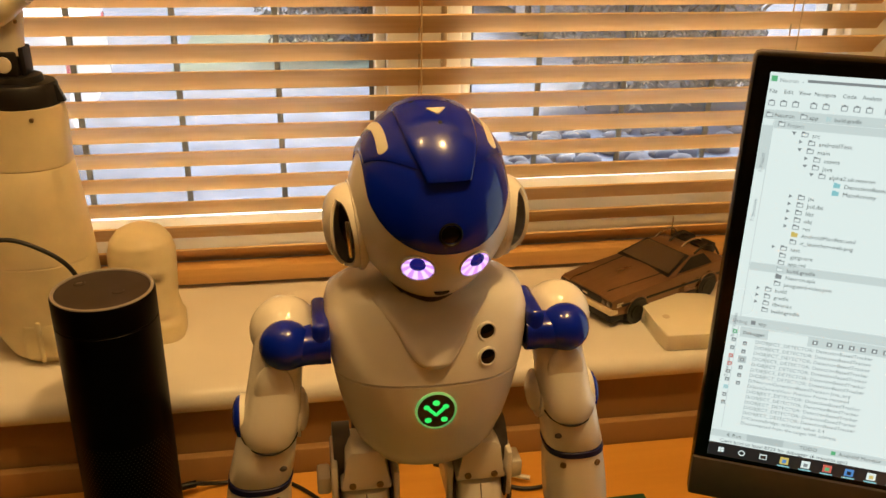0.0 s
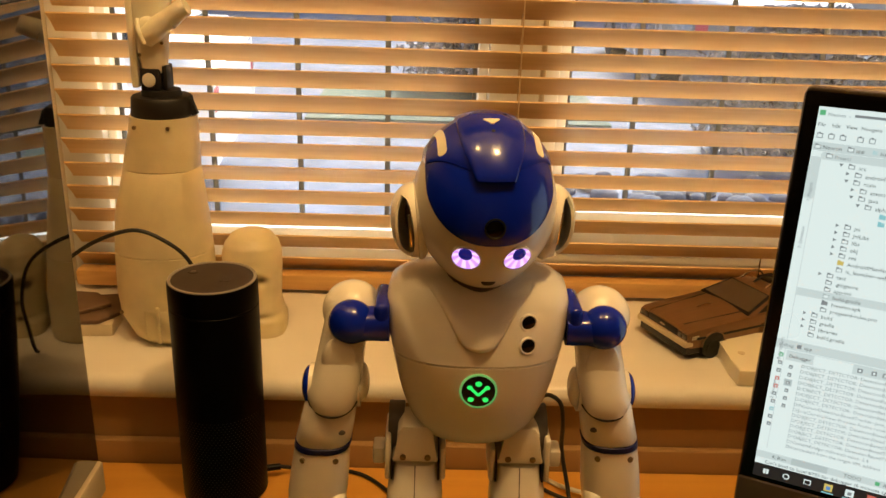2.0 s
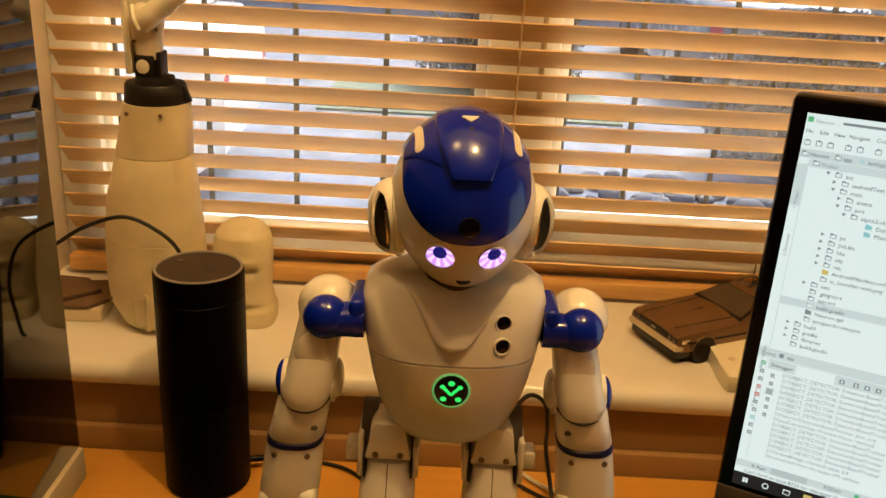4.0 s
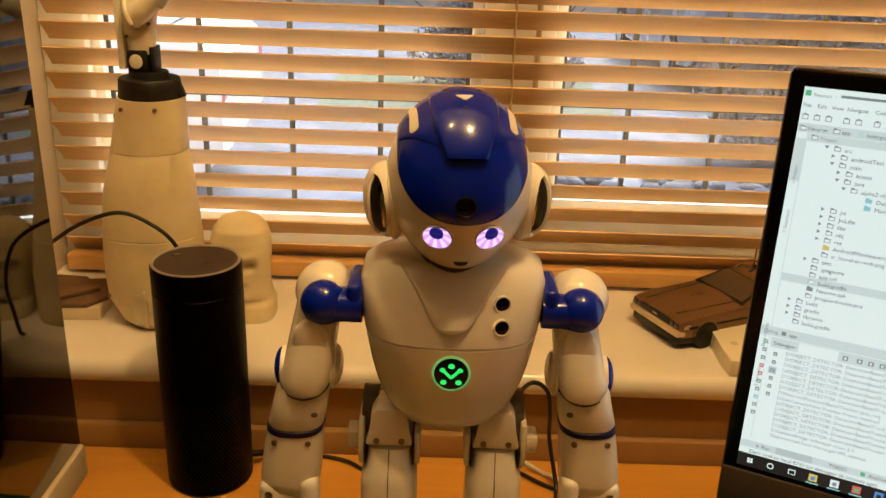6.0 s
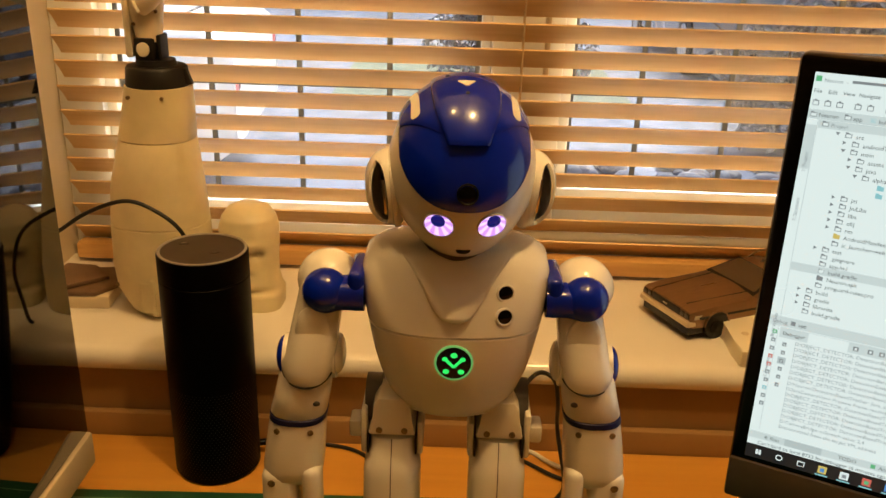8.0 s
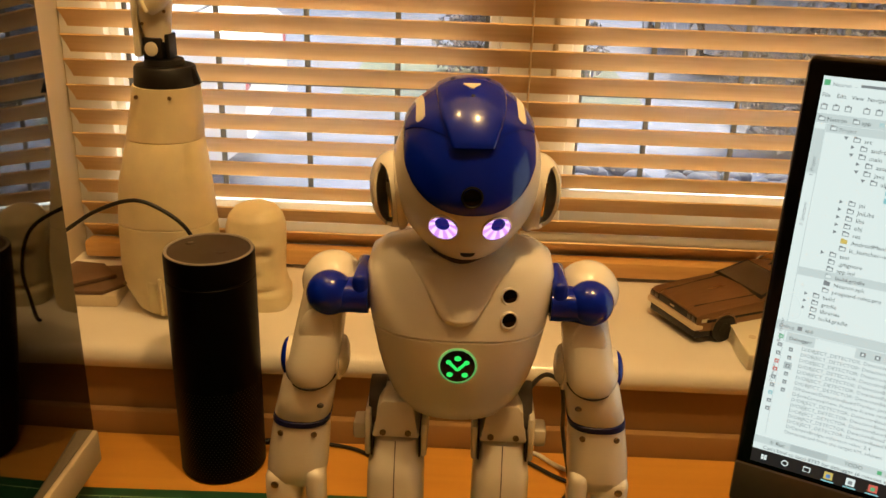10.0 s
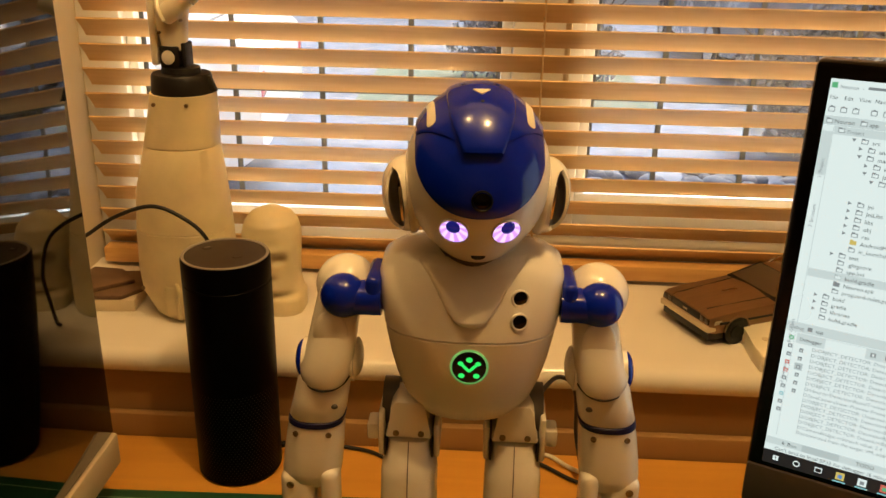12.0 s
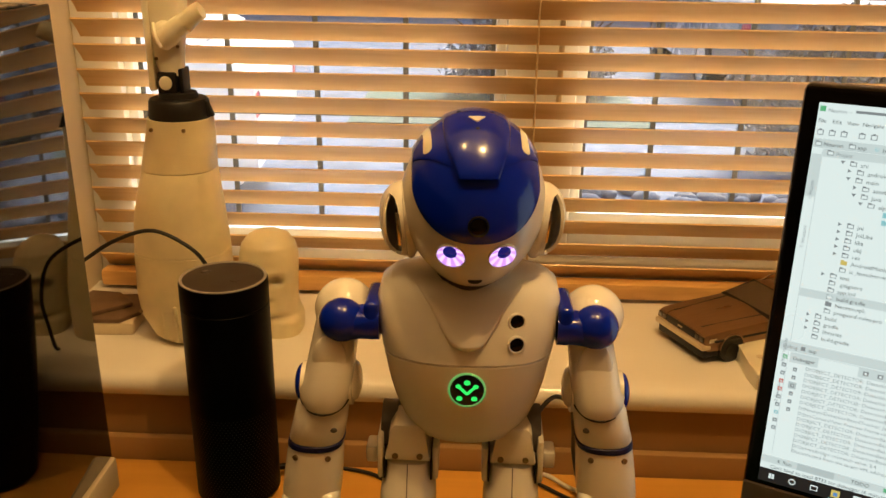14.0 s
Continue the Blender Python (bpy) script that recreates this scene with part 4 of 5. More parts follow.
    bar(14, 17, y0 - 1.4, y0 + 1.6, INKSOFT, "icon", 0.0012)
    say("app", 19, y0 + 1.6, 3.7)
    bar(8, w, y0 + 4.2, y0 + 12.0, SCREENG, d=0.0010)
    say("Debugger", 10, y0 + 9.8, 3.7)
    bar(26.5, 52, y0 + 4.6, y0 + 12.4, SCREENW, d=0.0011)
    folder(28, y0 + 10)
    say("Console", 33.5, y0 + 9.8, 3.7)
    for x in (55, 64, 71, 78, 85, 92, 99):
        bar(x, x + 3.4, y0 + 6.8, y0 + 10, INKSOFT, "icon", 0.0012)
        bar(x + 1, x + 2.4, y0 + 7.6, y0 + 9.2, SCREENW, "icon_field", 0.0014)
    for k, tint in enumerate((S_GRN, INKSOFT, INKSOFT, S_RED, S_RED, INKSOFT, INKSOFT, S_TEAL, INKSOFT, INKSOFT)):
        bar(3.4, 6.2, y0 + 7.2 + k * 6.4, y0 + 10.0 + k * 6.4, tint, "icon", 0.0012)
        bar(4.1, 5.5, y0 + 7.9 + k * 6.4, y0 + 9.3 + k * 6.4, SCREENG, "icon_field", 0.0014)
    for k in range(6):
        bar(11.2, 13.8, y0 + 15.7 + k * 6.4, y0 + 18.3 + k * 6.4, INKSOFT, "icon", 0.0012)
        bar(11.9, 13.1, y0 + 16.4 + k * 6.4, y0 + 17.6 + k * 6.4, SCREENG, "icon_field", 0.0014)
    bar(9.8, 15.2, y0 + 27.2, y0 + 32.4, SCREENB, d=0.0010)
    log = ["D/OBJECT_DETECTOR: DetectionBasedTracker"] * 7 + ["D/Neuron/DetectionBasedTracker: Java_org", "D/JavaCameraView: Preview Frame received"] + ["D/OBJECT_DETECTOR: DetectionBasedTracker"] * 5 + ["D/CameraBridge: mStretch value: 2.4", "Disconnected from the target VM, address"]
    yy = y0 + 15.8
    for s in log:
        say(s, 19, yy, 3.7, INKSOFT)
        yy += 4.45
    foot = h - tb
    bar(0, w, foot - 11.2, foot - 5.6, SCREENG, d=0.0010)
    bar(25, 50, foot - 11.2, foot - 5.6, SCREENB, d=0.0011)
    say("4: Run", 11, foot - 6.9, 4.0)
    say("5: Debug", 31, foot - 6.9, 4.0)
    say("TODO", 61, foot - 6.9, 4.0)
    bar(82, 85, foot - 9.9, foot - 6.9, S_GRN, "icon", 0.0012)
    say("Android Monitor", 87, foot - 6.9, 4.0)
    say("Can't bind to local 8733 for debugger (6 minutes ago)", 7, foot - 1.3, 4.0)
    for x, yv in ((1.5, 70), (1.5, 104), (1.5, 190), (1.5, 222)):
        for q, s in ((70, "1: Project"), (104, "7: Structure"), (190, "Build Variants"), (222, "2: Favorites")):
            if q == yv:
                say(s, 4.6, yv - 6, 3.3, INKSOFT, 90)
    # task bar tiles
    ty = h - tb / 2
    def tile(x, r, tint, n=4):
        bar(x - r, x + r, ty - r, ty + r, tint, "task_icon", 0.0012)
    for q in ((-1.9, -0.2), (0.2, 1.9)):
        for p in ((-1.9, -0.2), (0.2, 1.9)):
            bar(9 + q[0], 9 + q[1], ty + p[0], ty + p[1], SCREENW, "task_icon", 0.0012)
    m = Matrix.Translation((sx0 + 0.0235, -0.0010, sz1 - ty / 1000)) @ pose(0, 0, 0, 90, 0, 0)
    part("task_icon", hoop([(0.0024, 0), (0.0024, 0.0002), (0.0017, 0.0002), (0.0017, 0)], 24, m), SCREENW, scr, "", 0)
    bar(36, 41, ty - 2, ty + 2, SCREENW, "task_icon", 0.0012)
    bar(36.6, 40.4, ty - 1.4, ty + 1.4, TASK, "task_icon", 0.0014)
    x = 53
    for tint, tint2 in ((S_YEL, S_BLU), (SCREENW, INKSOFT), (S_RED, S_GRN), (S_BLU, TASK), (SCREENW, S_YEL), (S_BLU, SCREENW), (SCREENG, INKSOFT)):
        tile(x, 2.9, tint)
        bar(x - 1.4, x + 1.4, ty - 1.2, ty + 1.6, tint2, "task_icon", 0.0014)
        bar(x - 4.2, x + 4.2, h - 1.3, h - 0.5, S_TEAL, "task_icon", 0.0012)
        x += 14.5


# ---- dark screen beside the window, switched off ----
def dark_screen():
    x, y1, z0, z1 = -0.233, 0.667, 0.821 - TOP, 1.238 - TOP
    y0 = y1 - 0.62
    t = thing("dark_screen", "glossy black computer screen, switched off, with cream lower edge", "monitor", pose(0, 0, TOP))
    part("housing", box(x - 0.030, x - 0.0045, y0, y1 - 0.002, z0 + 0.002, z1, 0.004), BLACK, t)
    part("glass", box(x - 0.0042, x, y0, y1, z0 + 0.006, z1, 0.0016, 3), GLASSBLACK, t, "black mirror-like front glass")
    part("lower_edge", box(x - 0.030, x + 0.0035, y0, y1 + 0.0015, z0 - 0.028, z0 + 0.0052, 0.003), CASEP, t, "cream plastic lower edge")
    part("edge_strip", box(x - 0.030, x - 0.005, y1 - 0.0018, y1 + 0.0012, z0 + 0.006, z1 - 0.003, 0.001), STEEL, t, "thin bright side strip")
    for k in range(6):
        part("top_rib", box(x - 0.028, x - 0.006, y1 - 0.03 - k * 0.016, y1 - 0.02 - k * 0.016, z1, z1 + 0.002, 0.0006), STEEL, t)
    part("stand_neck", box(x - 0.055, x - 0.031, 0.30, 0.40, 0.010, z1 - 0.15, 0.004), CASEP, t)
    part("stand_foot", box(x - 0.13, x + 0.02, 0.26, 0.44, 0.0035, 0.0105, 0.003), CASEP, t)


# ---- things on the sill ----
def printed_arm():
    t = thing("robotic_arm", "cream printed robot forearm with a hand, standing on the sill", "robotic arm", pose(-0.2245, 0.889, SILL) @ Matrix.Diagonal((0.98, 0.98, 1.055, 1)))
    secs = [(0.0, 0.006, 0, 0.040, 0.036, 2.3), (0.006, 0.003, 0, 0.045, 0.041, 2.3), (0.030, -0.002, 0, 0.0530, 0.046, 2.3), (0.055, -0.002, 0, 0.0550, 0.048, 2.3), (0.0985, -0.002, 0, 0.0535, 0.047, 2.3), (0.0995, -0.002, 0, 0.0523, 0.0460, 2.3), (0.1005, -0.002, 0, 0.0533, 0.047, 2.3),
            (0.138, -0.0015, 0, 0.0505, 0.044, 2.2), (0.186, 0.003, 0, 0.0412, 0.038, 2.2), (0.187, 0.003, 0, 0.0402, 0.037, 2.2), (0.188, 0.003, 0, 0.0410, 0.038, 2.2), (0.222, 0.0075, 0, 0.0372, 0.035, 2.1), (0.240, 0.0088, 0, 0.0352, 0.034, 2.1)]
    fore = part("forearm", loft(secs, 56), PRINT, t)
    part("hollow_panel", box(-0.018, 0.014, -0.0475, -0.040, 0.008, 0.045, 0.004, 3), PRINT, fore)
    part("hollow_panel", box(-0.004, 0.001, -0.050, -0.042, 0.006, 0.048, 0.002, 2), PRINT, fore)
    for x, z in ((-0.013, 0.232), (0.022, 0.232), (-0.048, 0.034)):
        part("screw", lathe([(0.002, -0.002), (0.002, 0.0006), (0.0003, 0.0003)], 12, pose(x, -0.0335 if z > 0.1 else -0.030, z, 90, 0, -20 if x < -0.03 else 0)), SCREW, fore)
    cuff = part("wrist_cuff", lathe([(0.0325, 0.2395), (0.0332, 0.241), (0.0318, 0.257), (0.0302, 0.259), (0.012, 0.2595)], 48, pose(0.0085, 0, 0)), CUFF, t, "black ring at the wrist")
    part("cuff_fin", poly_slab([(0.029, 0.0), (0.039, 0.0), (0.033, 0.015), (0.029, 0.016)], -0.004, 0.004, 0.0008, pose(0.0085, -0.004, 0.242, 90, 0, 0)), CUFF, cuff)
    down = pose(0, 0, -0.011)
    part("wrist_disc", lathe([(0.021, 0.2706), (0.020, 0.276), (0.008, 0.2765)], 36, pose(0.0085, 0, 0)), CUFF, cuff, at=pose(0, 0, -0.011))
    wr = part("wrist_block", box(-0.0085, 0.0122, -0.014, 0.014, 0.276, 0.297, 0.002), CUFF, t, "black wrist hinge", 40, down)
    part("wrist_block", box(0.0135, 0.0185, -0.010, 0.014, 0.276, 0.300, 0.0015), CUFF, t, at=down)
    part("hinge_boss", lathe([(0.0068, -0.002), (0.0068, 0.0016), (0.0055, 0.0022), (0.0005, 0.0020)], 28, pose(0.001, -0.0140, 0.2865, 90, 0, 0)), PALE, wr)
    palm = loft([(0.293, 0.004, 0, 0.0125, 0.012, 2.6), (0.314, 0.003, 0, 0.0160, 0.013, 2.6), (0.345, 0.002, 0.001, 0.0215, 0.014, 2.6), (0.385, 0.002, 0.002, 0.026, 0.014, 2.6), (0.400, 0.002, 0.002, 0.024, 0.012, 2.6)], 32)
    palm_ob = part("palm", palm, PALE, t, at=down)
    part("palm_plate", box(-0.0185, -0.0110, -0.012, 0.010, 0.278, 0.372, 0.002), PALE, palm_ob)
    part("knuckle", ball((0.004, -0.011, 0.333), 0.013, 0.010, 0.014, 20, 12), PALE, palm_ob)
    th = [(0.002, -0.013, 0.328), (0.012, -0.0165, 0.334), (0.019, -0.0165, 0.340), (0.029, -0.017, 0.3455)]
    thumb = part("thumb", tube(th, 0.0105, 18, 6, (0.0108, 0.0098)), PALE, t, at=down)
    part("thumb_tip", tube([(0.030, -0.0175, 0.3465), (0.039, -0.0195, 0.353), (0.047, -0.020, 0.3575)], 0.0102, 18, 6, (0.0100, 0.0085)), PALE, thumb)
    part("thumb_ridge", tube([(-0.005, -0.017, 0.344), (-0.002, -0.024, 0.333), (0.003, -0.024, 0.322)], 0.0022, 8, 6), PALE, thumb)
    for x, z in ((-0.007, 0.310), (0.017, 0.322)):
        part("screw", lathe([(0.0016, -0.002), (0.0016, 0.0006), (0.0003, 0.0003)], 10, pose(x, -0.0135, z, 90, 0, 0)), SCREW, palm_ob)
    for k in range(4):
        x = -0.018 + 0.0135 * k
        l = (0.055, 0.07, 0.075, 0.062)[k]
        f = part("finger", rod((x, 0, 0.398), (x * 1.15, -0.004, 0.398 + l * 0.5), 0.0064, 14), PALE, t, at=down)
        part("fingertip", tube([(x * 1.15, -0.004, 0.399 + l * 0.5), (x * 1.2, -0.012, 0.398 + l)], 0.006, 14, 4, (0.006, 0.0045)), PALE, f)


def printed_bust():
    secs = [(0.0, 0, 0, 0.036, 0.032, 3.2), (0.018, 0, 0, 0.0365, 0.032, 3.2), (0.024, 0, 0, 0.034, 0.030, 2.8), (0.040, 0, -0.002, 0.0315, 0.030, 2.5), (0.060, 0, -0.003, 0.0325, 0.031, 2.3), (0.078, 0, -0.002, 0.0335, 0.032, 2.2), (0.094, 0, 0, 0.0335, 0.033, 2.1), (0.106, 0, 0.001, 0.0305, 0.031, 2.0), (0.115, 0, 0.002, 0.0235, 0.024, 2.0), (0.120, 0, 0.002, 0.0135, 0.014, 2.0), (0.1215, 0, 0.002, 0.004, 0.004, 2.0)]
    fine = []
    for p, q in zip(secs, secs[1:]):
        n = max(1, round((q[0] - p[0]) / 0.0025))
        fine += [tuple(u + (w - u) * k / n for u, w in zip(p, q)) for k in range(n)]
    bm = loft(fine + secs[-1:], 72)
    # brow, sockets, nose, mouth and jaw pressed into the front
    marks = [(-0.0125, 0.070, 0.0080, 0.0060, 0.0095), (0.0125, 0.070, 0.0080, 0.0060, 0.0095), (0.0, 0.046, 0.0090, 0.0028, 0.0045), (0.0, 0.0805, 0.022, 0.0045, -0.0045),
             (0.0, 0.062, 0.0040, 0.0095, -0.0060), (0.0, 0.0535, 0.0058, 0.0034, -0.0040), (-0.020, 0.056, 0.0075, 0.012, 0.0030), (0.020, 0.056, 0.0075, 0.012, 0.0030), (0.0, 0.034, 0.013, 0.0055, -0.0042), (0.0, 0.0255, 0.026, 0.0028, 0.0050)]
    for v in bm.verts:
        x, y, z = v.co
        if y < 0:
            for cx, cz, wx, wz, d in marks:
                v.co.y += d * math.exp(-((x - cx) / wx) ** 2 - ((z - cz) / wz) ** 2)
    ob = link_mesh("printed_bust", bm, PRINT, 60)
    ob.matrix_basis = pose(-0.1335, 0.905, SILL)
    tagged(ob, "translucent cream printed bust with a domed top on the sill", "bust")


def tray_stack():
    t = thing("small_tray", "low frosted tray with brown boards on it, on the sill", "tray", pose(-0.331, 0.906, SILL, 0, 0, 4))
    part("tray", box(-0.048, 0.040, -0.038, 0.042, 0.0, 0.015, 0.002), ACRYL, t)
    b = thing("brown_board", "thin dark brown leathery board lying on the tray", "board", pose(-0.331, 0.906, SILL + 0.0152, 0, 0, 9), "boards on the tray")
    part("board", poly_slab([(-0.046, -0.034), (0.022, -0.040), (0.042, -0.018), (0.040, 0.036), (-0.046, 0.034)], 0, 0.005, 0.001), BROWN, b)
    b = thing("brown_board", "smaller dark brown board lying askew on another", "board", pose(-0.335, 0.908, SILL + 0.0206, 0, 0, -12), "boards on the tray")
    part("board", poly_slab([(-0.034, -0.036), (0.004, -0.034), (0.034, 0.006), (0.002, 0.030), (-0.034, 0.026)], 0, 0.005, 0.001), BROWN, b)


def printed_slab():
    t = thing("printed_slab", "pale slice-shaped printed plastic block on the sill's edge", "block", pose(0.438, 0.833, SILL, 0, 0, -2))
    pts = [(-0.040, -0.047), (0.05, -0.047), (0.05, 0.036), (0.040, 0.046), (0.012, 0.046), (0.002, 0.049), (-0.010, 0.046), (-0.036, 0.048), (-0.046, 0.040), (-0.046, 0.028), (-0.040, 0.016), (-0.042, -0.020)]
    part("block", poly_slab(pts, 0, 0.019, 0.0025), PALE, t)
    part("dimple", lathe([(0.004, 0), (0.004, 0.0005), (0.0005, 0.0003)], 18, pose(-0.026, -0.006, 0.0190)), ACRYL, t)


def model_car():
    """A wedge-shaped stainless sports car, scale model; the nose points to -x."""
    t = thing("model_car", "bronze-brown wedge sports car model with rear gear, on the sill", "model car", pose(0.337, 0.877, SILL, 0, 0, 25))
    L, hw = 0.186, 0.044

    def skin(stations, n=9):
        rows = []
        for x, zl, zh, w, crown in stations:
            row = [(x, -w * 0.97, zl), (x, -w * 1.01, zl + (zh - zl) * 0.55), (x, -w * 0.95, zh - 0.0012)]
            for k in range(1, n):
                s = -1 + 2 * k / n
                row.append((x, w * 0.95 * s, zh + crown * (1 - s * s)))
            row += [(x, w * 0.95, zh - 0.0012), (x, w * 1.01, zl + (zh - zl) * 0.55), (x, w * 0.97, zl)]
            rows.append(row)
        return grid_mesh(rows)
    body = part("body", skin([(0.000, 0.0190, 0.0345, hw * 0.96, 0.001), (0.005, 0.0160, 0.0365, hw * 0.98, 0.0015), (0.030, 0.0145, 0.0385, hw, 0.002), (0.090, 0.0130, 0.0410, hw, 0.002), (0.120, 0.0130, 0.0415, hw, 0.002), (0.155, 0.0140, 0.0425, hw, 0.002), (0.176, 0.0150, 0.0430, hw * 0.98, 0.001), (L, 0.0180, 0.0410, hw * 0.95, 0.001)]), CARSKIN, t)
    cab = [(0.089, 0.0400, 0.0408, hw * 0.90), (0.126, 0.0410, 0.0535, hw * 0.72), (0.138, 0.0412, 0.0552, hw * 0.69), (0.156, 0.0415, 0.0540, hw * 0.68), (0.178, 0.0420, 0.0455, hw * 0.74)]
    rows = []
    for x, zl, zh, w in cab:
        wb = hw * 0.94
        rows.append([(x, -wb, zl), (x, -w, zh), (x, -w * 0.5, zh + 0.0010), (x, w * 0.5, zh + 0.0010), (x, w, zh), (x, wb, zl)])
    roof = part("roof", grid_mesh(rows), CARSKIN, body)

    def quad(name, pts, material, off, label=""):
        bm = bmesh.new()
        P = [Vector(p) for p in pts]
        nrm = (P[1] - P[0]).cross(P[-1] - P[0]).normalized() * off
        lo = [bm.verts.new(p - nrm) for p in P]
        hi = [bm.verts.new(p + nrm) for p in P]
        bm.faces.new(lo[::-1])
        bm.faces.new(hi)
        for i in range(len(P)):
            j = (i + 1) % len(P)
            bm.faces.new((lo[i], lo[j], hi[j], hi[i]))
        return part(name, bm, material, body, label, 0)
    wb = hw * 0.9
    quad("screen_surround", [(0.087, wb, 0.0415), (0.087, -wb, 0.0415), (0.127, -hw * 0.73, 0.0552), (0.127, hw * 0.73, 0.0552)], CARDARK, 0.0007)
    quad("windscreen", [(0.0905, wb * 0.92, 0.0430), (0.0905, -wb * 0.92, 0.0430), (0.1252, -hw * 0.665, 0.0549), (0.1252, hw * 0.665, 0.0549)], CARGLASS, 0.0009, "smoked windscreen")
    for s in (-1, 1):
        P = [(0.101, s * hw * 0.935, 0.0425), (0.158, s * hw * 0.935, 0.0430), (0.152, s * hw * 0.735, 0.0530), (0.130, s * hw * 0.745, 0.0530)]
        quad("side_window", P if s < 0 else P[::-1], CARDARK, 0.0010, "dark side window")
        part("side_trim", box(0.012, 0.180, s * hw * 1.008 - 0.0008, s * hw * 1.008 + 0.0008, 0.0265, 0.0290, 0.0004), CARDARK, body)
        part("sill_skirt", box(0.054, 0.134, s * hw * 0.97 - 0.002, s * hw * 0.97 + 0.002, 0.008, 0.0165, 0.001), CARDARK, body)
        part("hood_crease", rod((0.008, s * hw * 0.55, 0.0382), (0.086, s * hw * 0.66, 0.0424), 0.0005, 6), CARDARK, body)
        for x in (0.036, 0.152):
            part("arch_lining", rod((x, s * hw * 0.70, 0.0165), (x, s * hw * 1.012, 0.0165), 0.0158, 28), CARDARK, body)
            wh = part("wheel", rod((x, s * hw * 0.72, 0.0138), (x, s * hw * 1.02, 0.0138), 0.0138, 28), CARDARK, t)
            part("rim", lathe([(0.0088, -0.001), (0.0088, 0.0010), (0.004, 0.0004), (0.0006, 0.0009)], 20, pose(x, s * hw * 1.02, 0.0138, -90 * s, 0, 0)), CARDARK, wh)
            part("arch_lip", tube([(x + 0.0164 * math.cos(radians(a)), s * hw * 1.010, 0.0165 + 0.0164 * math.sin(radians(a))) for a in range(0, 181, 20)], 0.0011, 8, 3), CARSKIN, body)
    # nose: black grille, lamps, pale bumper strip
    part("grille", box(-0.0012, 0.002, -hw * 0.56, hw * 0.56, 0.0262, 0.0338, 0.0006), CARDARK, body)
    part("badge", box(-0.0018, 0.0, -0.004, 0.004, 0.0290, 0.0312, 0.0003), CHROME, body)
    for s in (-1, 1):
        for q in (0.66, 0.84):
            part("headlamp", box(-0.0014, 0.002, s * hw * q - 0.0034, s * hw * q + 0.0034, 0.0266, 0.0328, 0.0006), CARGLASS, body)
        part("corner_lamp", box(0.004, 0.014, s * hw * 0.985 - 0.0008, s * hw * 0.985 + 0.0008, 0.0270, 0.0320, 0.0004), CHROME, body)
    part("bumper", box(-0.0035, 0.009, -hw * 0.98, hw * 0.98, 0.0178, 0.0250, 0.0020), BUMPER, body, "pale steel bumper")
    part("front_skirt", box(0.001, 0.030, -hw * 0.92, hw * 0.92, 0.0075, 0.0176, 0.001), CARDARK, body)
    part("underbody", box(0.028, 0.172, -hw * 0.90, hw * 0.90, 0.0070, 0.0180, 0.001), CARDARK, body)
    # gear on the back: vents and pipes
    for s in (-1, 1):
        part("vent_box", box(0.160, 0.184, s * 0.015 - 0.010, s * 0.015 + 0.010, 0.044, 0.0565, 0.002), CARDARK, body)
    for k in range(4):
        y = -0.030 + 0.020 * k
        part("pipe", tube([(0.138, y, 0.0540), (0.152, y, 0.0600), (0.170, y, 0.0590), (0.184, y, 0.0440)], 0.0014, 8, 5), CHROME if k % 2 else CARDARK, body)
    part("antenna", rod((0.168, 0.030, 0.043), (0.169, 0.031, 0.074), 0.0009, 8), CHROME, body)
    part("rear_bumper", box(L - 0.002, L + 0.005, -hw * 0.95, hw * 0.95, 0.018, 0.027, 0.002), CARDARK, body)


# ---- outside ----
def parked_car(label, paint, at, L=4.2, hw=0.87, H=1.45):
    t = thing("parked_car", label, "car", at)
    st = [(0.0, 0.35, 0.62, 0.86), (0.15, 0.25, 0.72, 0.95), (0.9, 0.22, 0.92, 1.0), (1.3, 0.22, 0.96, 1.0), (3.3, 0.22, 1.0, 1.0), (L - 0.15, 0.28, 0.98, 0.96), (L, 0.38, 0.85, 0.88)]
    body = part("body", grid_mesh([[(x, -hw * w, zl), (x, -hw * w, zh - 0.06), (x, -hw * w * 0.93, zh), (x, hw * w * 0.93, zh), (x, hw * w, zh - 0.06), (x, hw * w, zl)] for x, zl, zh, w in st]), paint, t)
    cab = [(1.0, 0.93, 0.95, 0.88), (1.75, 0.95, H, 0.70), (3.0, 0.98, H, 0.70), (L - 0.3, 0.97, 1.0, 0.82)]
    part("cabin", grid_mesh([[(x, -hw * 0.93, zl), (x, -hw * w, zh), (x, hw * w, zh), (x, hw * 0.93, zl)] for x, zl, zh, w in cab]), CARWIN, body, "dark windows")
    part("roof", grid_mesh([[(x, -hw * w, z), (x, -hw * w * 0.8, z + 0.03), (x, hw * w * 0.8, z + 0.03), (x, hw * w, z)] for x, w, z in ((1.7, 0.7, H - 0.02), (2.2, 0.72, H), (3.05, 0.7, H - 0.02))]), paint, body)
    for s in (-1, 1):
        part("tail_lamp", box(L - 0.12, L + 0.005, s * hw * 0.78 - 0.07, s * hw * 0.78 + 0.07, 0.64, 0.78, 0.02), TAIL, body, "red tail lamp")
        for x in (0.8, L - 0.8):
            wh = part("wheel", rod((x, s * (hw - 0.2), 0.31), (x, s * (hw + 0.01), 0.31), 0.31, 28), TYRE, t)
            part("rim", rod((x, s * (hw + 0.01), 0.31), (x, s * (hw + 0.02), 0.31), 0.2, 20), CHROME, wh)
    return t


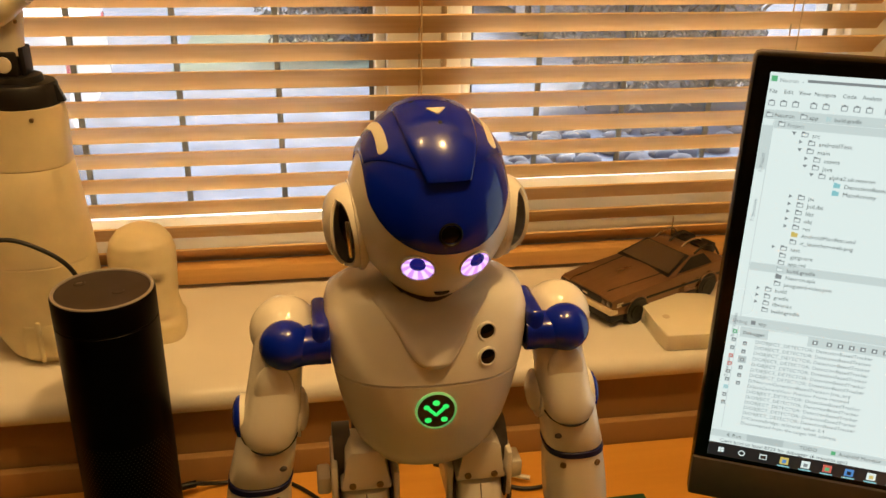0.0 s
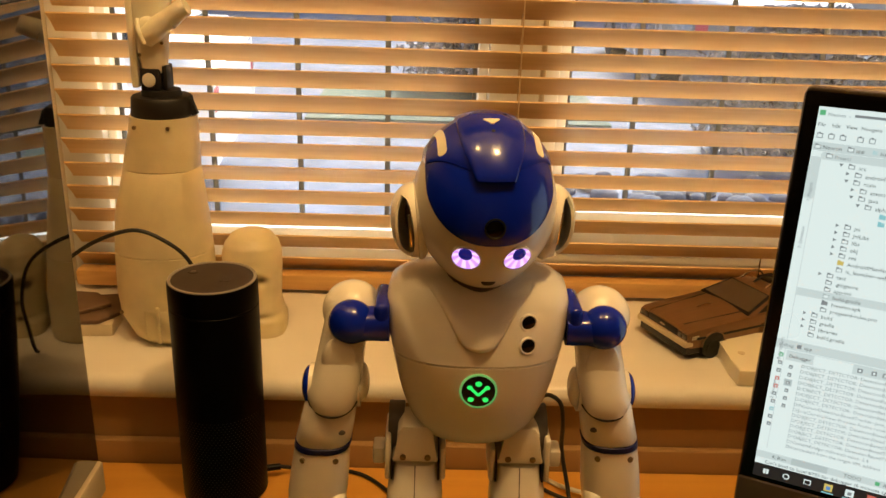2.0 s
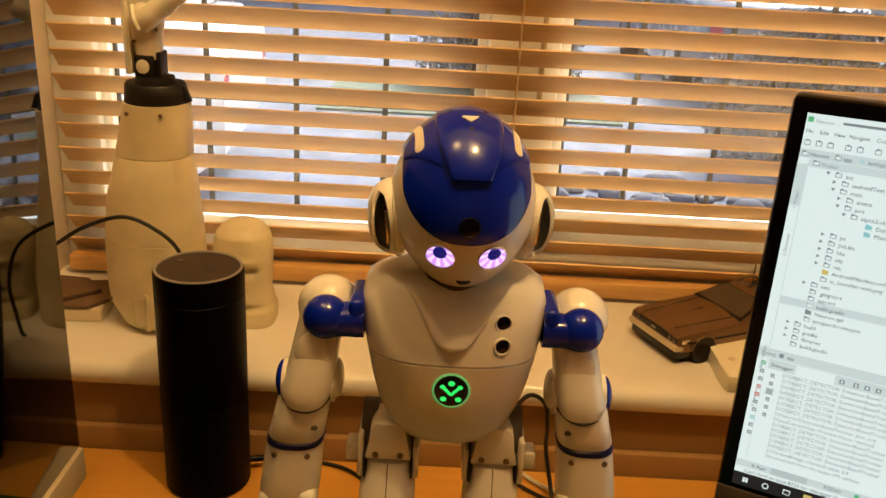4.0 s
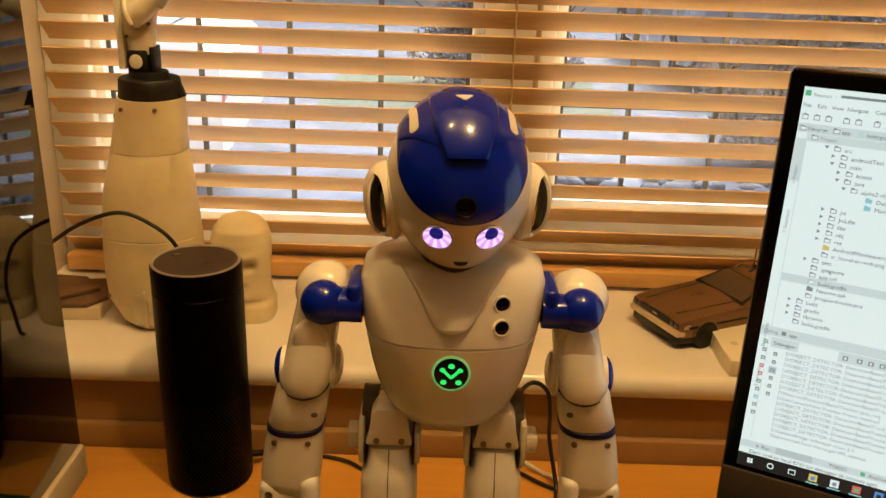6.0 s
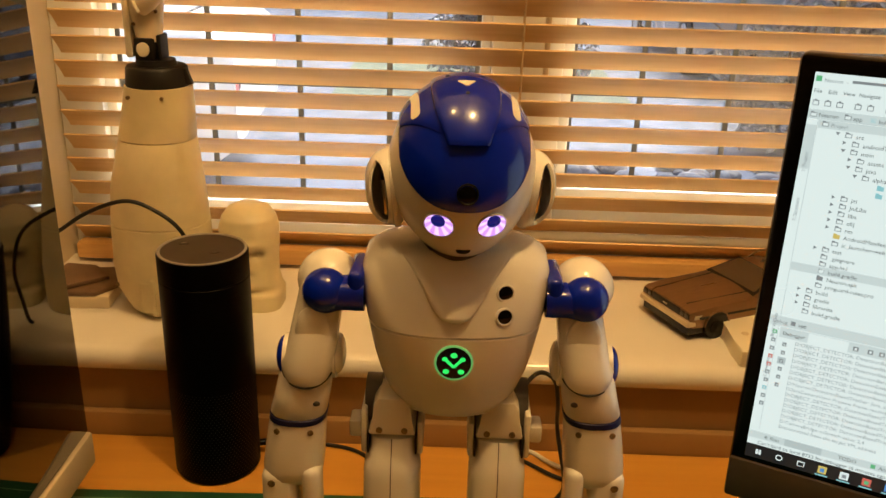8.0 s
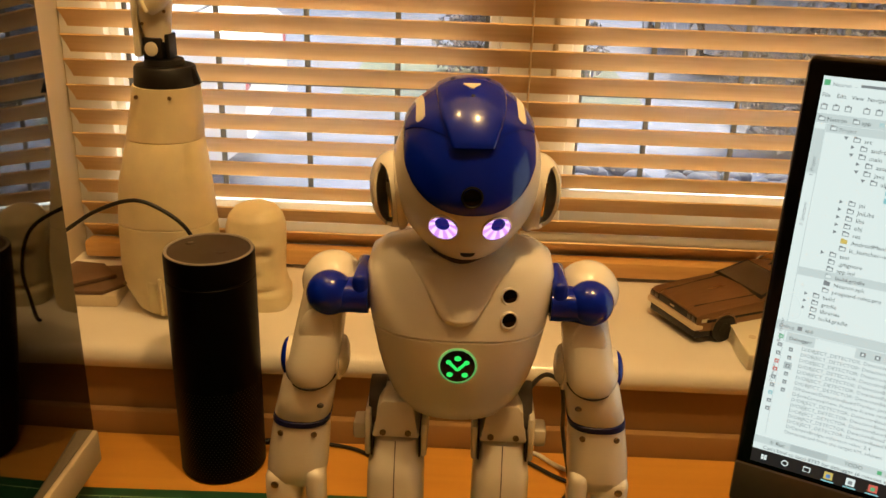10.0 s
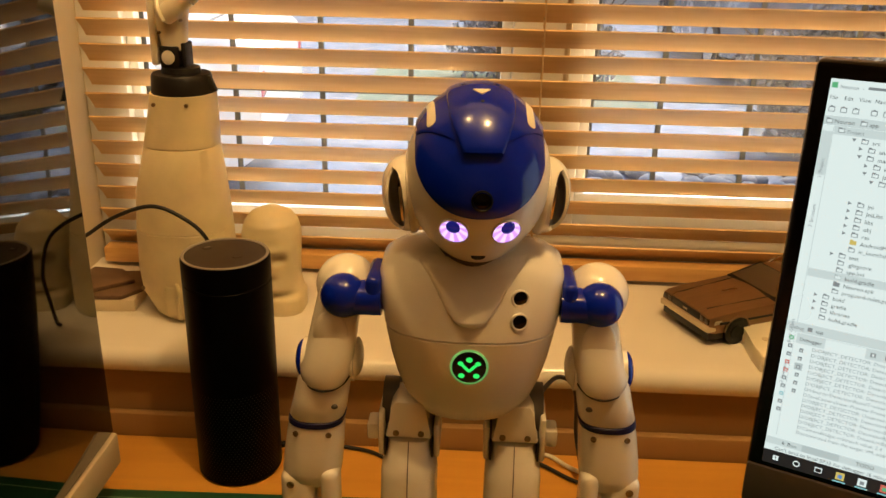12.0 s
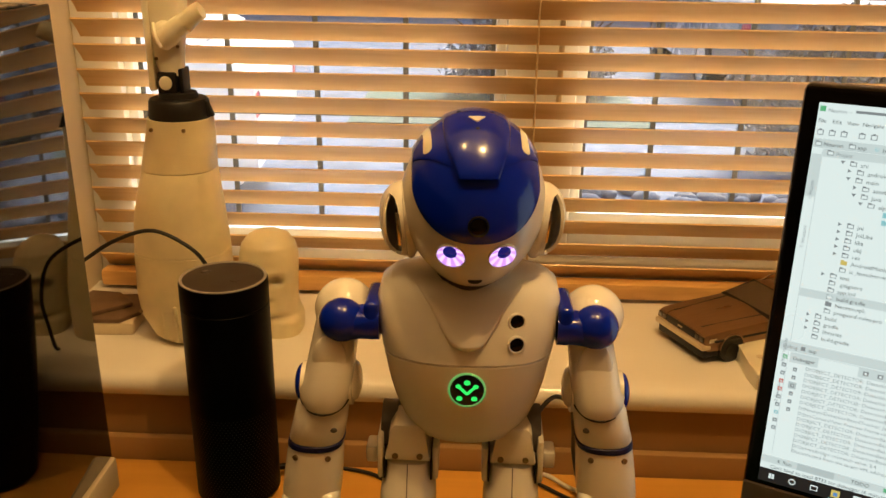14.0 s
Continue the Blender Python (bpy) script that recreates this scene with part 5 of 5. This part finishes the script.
def shrub(at, w, d, h, leaves, seed):
    rnd = random.Random(seed)
    t = thing("garden_shrub", "grey-green leafy garden shrub beyond the drive", "shrub", at, "shrubs beyond the drive")
    tr = bmesh.new()
    for k in range(9):
        a = rnd.uniform(0, 6.28)
        join(tr, tube([(0.05 * math.cos(a), 0.05 * math.sin(a), 0), (w * 0.2 * math.cos(a), d * 0.2 * math.sin(a), h * 0.45), (w * 0.42 * math.cos(a + 0.4), d * 0.42 * math.sin(a + 0.4), h * rnd.uniform(0.75, 1.0))], 0.02, 6, 4, (0.022, 0.006)))
    part("stems", tr, BARK, t)
    verts, faces = [], []
    for k in range(leaves):
        a, r, z = rnd.uniform(0, 6.28), rnd.random() ** 0.5, rnd.random()
        lump = 0.75 + 0.35 * math.sin(3 * a + seed) * math.sin(5 * z + seed)
        c = Vector((w / 2 * r * lump * math.cos(a) * (1 - 0.45 * z), d / 2 * r * lump * math.sin(a) * (1 - 0.45 * z), 0.08 + h * z))
        m = Euler((rnd.uniform(-1.2, 1.2), rnd.uniform(-1.2, 1.2), rnd.uniform(0, 6.28))).to_matrix()
        q = rnd.uniform(0.025, 0.050)
        i = len(verts)
        verts += [c + m @ Vector(p) for p in ((-q, 0, 0), (0, -q * 0.5, 0.01), (q, 0, 0), (0, q * 0.5, 0.01))]
        faces.append((i, i + 1, i + 2, i + 3))
    me = bpy.data.meshes.new("leaves")
    me.from_pydata(verts, [], faces)
    me.materials.append(LEAF)
    o = new("leaves", me)
    o.parent = t
    tagged(o, kind="stuff")


def outside():
    G = -0.25
    structure("ground", box(-120, 120, 1.2, 160, G - 0.1, G), PAVING, "grey paved drive outside the window")
    structure("lawn", box(-1.0, 1.6, 7.2, 9.5, G + 0.001, G + 0.02), LAWN, "strip of green lawn beyond the drive")
    bm = bmesh.new()
    rnd = random.Random(4)
    for k in range(900):
        x, y, r = rnd.uniform(0.75, 4.2), rnd.uniform(2.0, 5.6), rnd.uniform(0.025, 0.10)
        join(bm, ball((x, y, G + r * 0.3), r, r * rnd.uniform(0.6, 1), r * 0.6, 8, 5))
    tagged(link_mesh("rockery_stones", bm, STONES, 60), "heap of grey rockery stones outside", "stones", "", "stuff")
    parked_car("white car parked on the drive outside", CARWHITE, pose(-5.25, 4.7, G, 0, 0, 4))
    parked_car("grey car with red rear lamps parked down the road", CARGREY, pose(3.3, 12.6, G, 0, 0, -90))
    shrub(pose(2.85, 6.3, G), 2.3, 1.6, 1.0, 14000, 2)
    shrub(pose(0.6, 8.6, G), 2.2, 1.2, 0.9, 8000, 3)
    bm = box(-30, 30, 17, 17.3, G, 2.6)
    structure("garden_wall", bm, BRICK, "pale rendered wall across the road")


room()
window()
blind()
desk()
cutting_mat()
dark_screen()
smart_speaker()
monitor()
robot()
printed_arm()
printed_bust()
tray_stack()
printed_slab()
model_car()
cables()
outside()


def motions():
    """Nothing in the place moves."""
    return


motions()
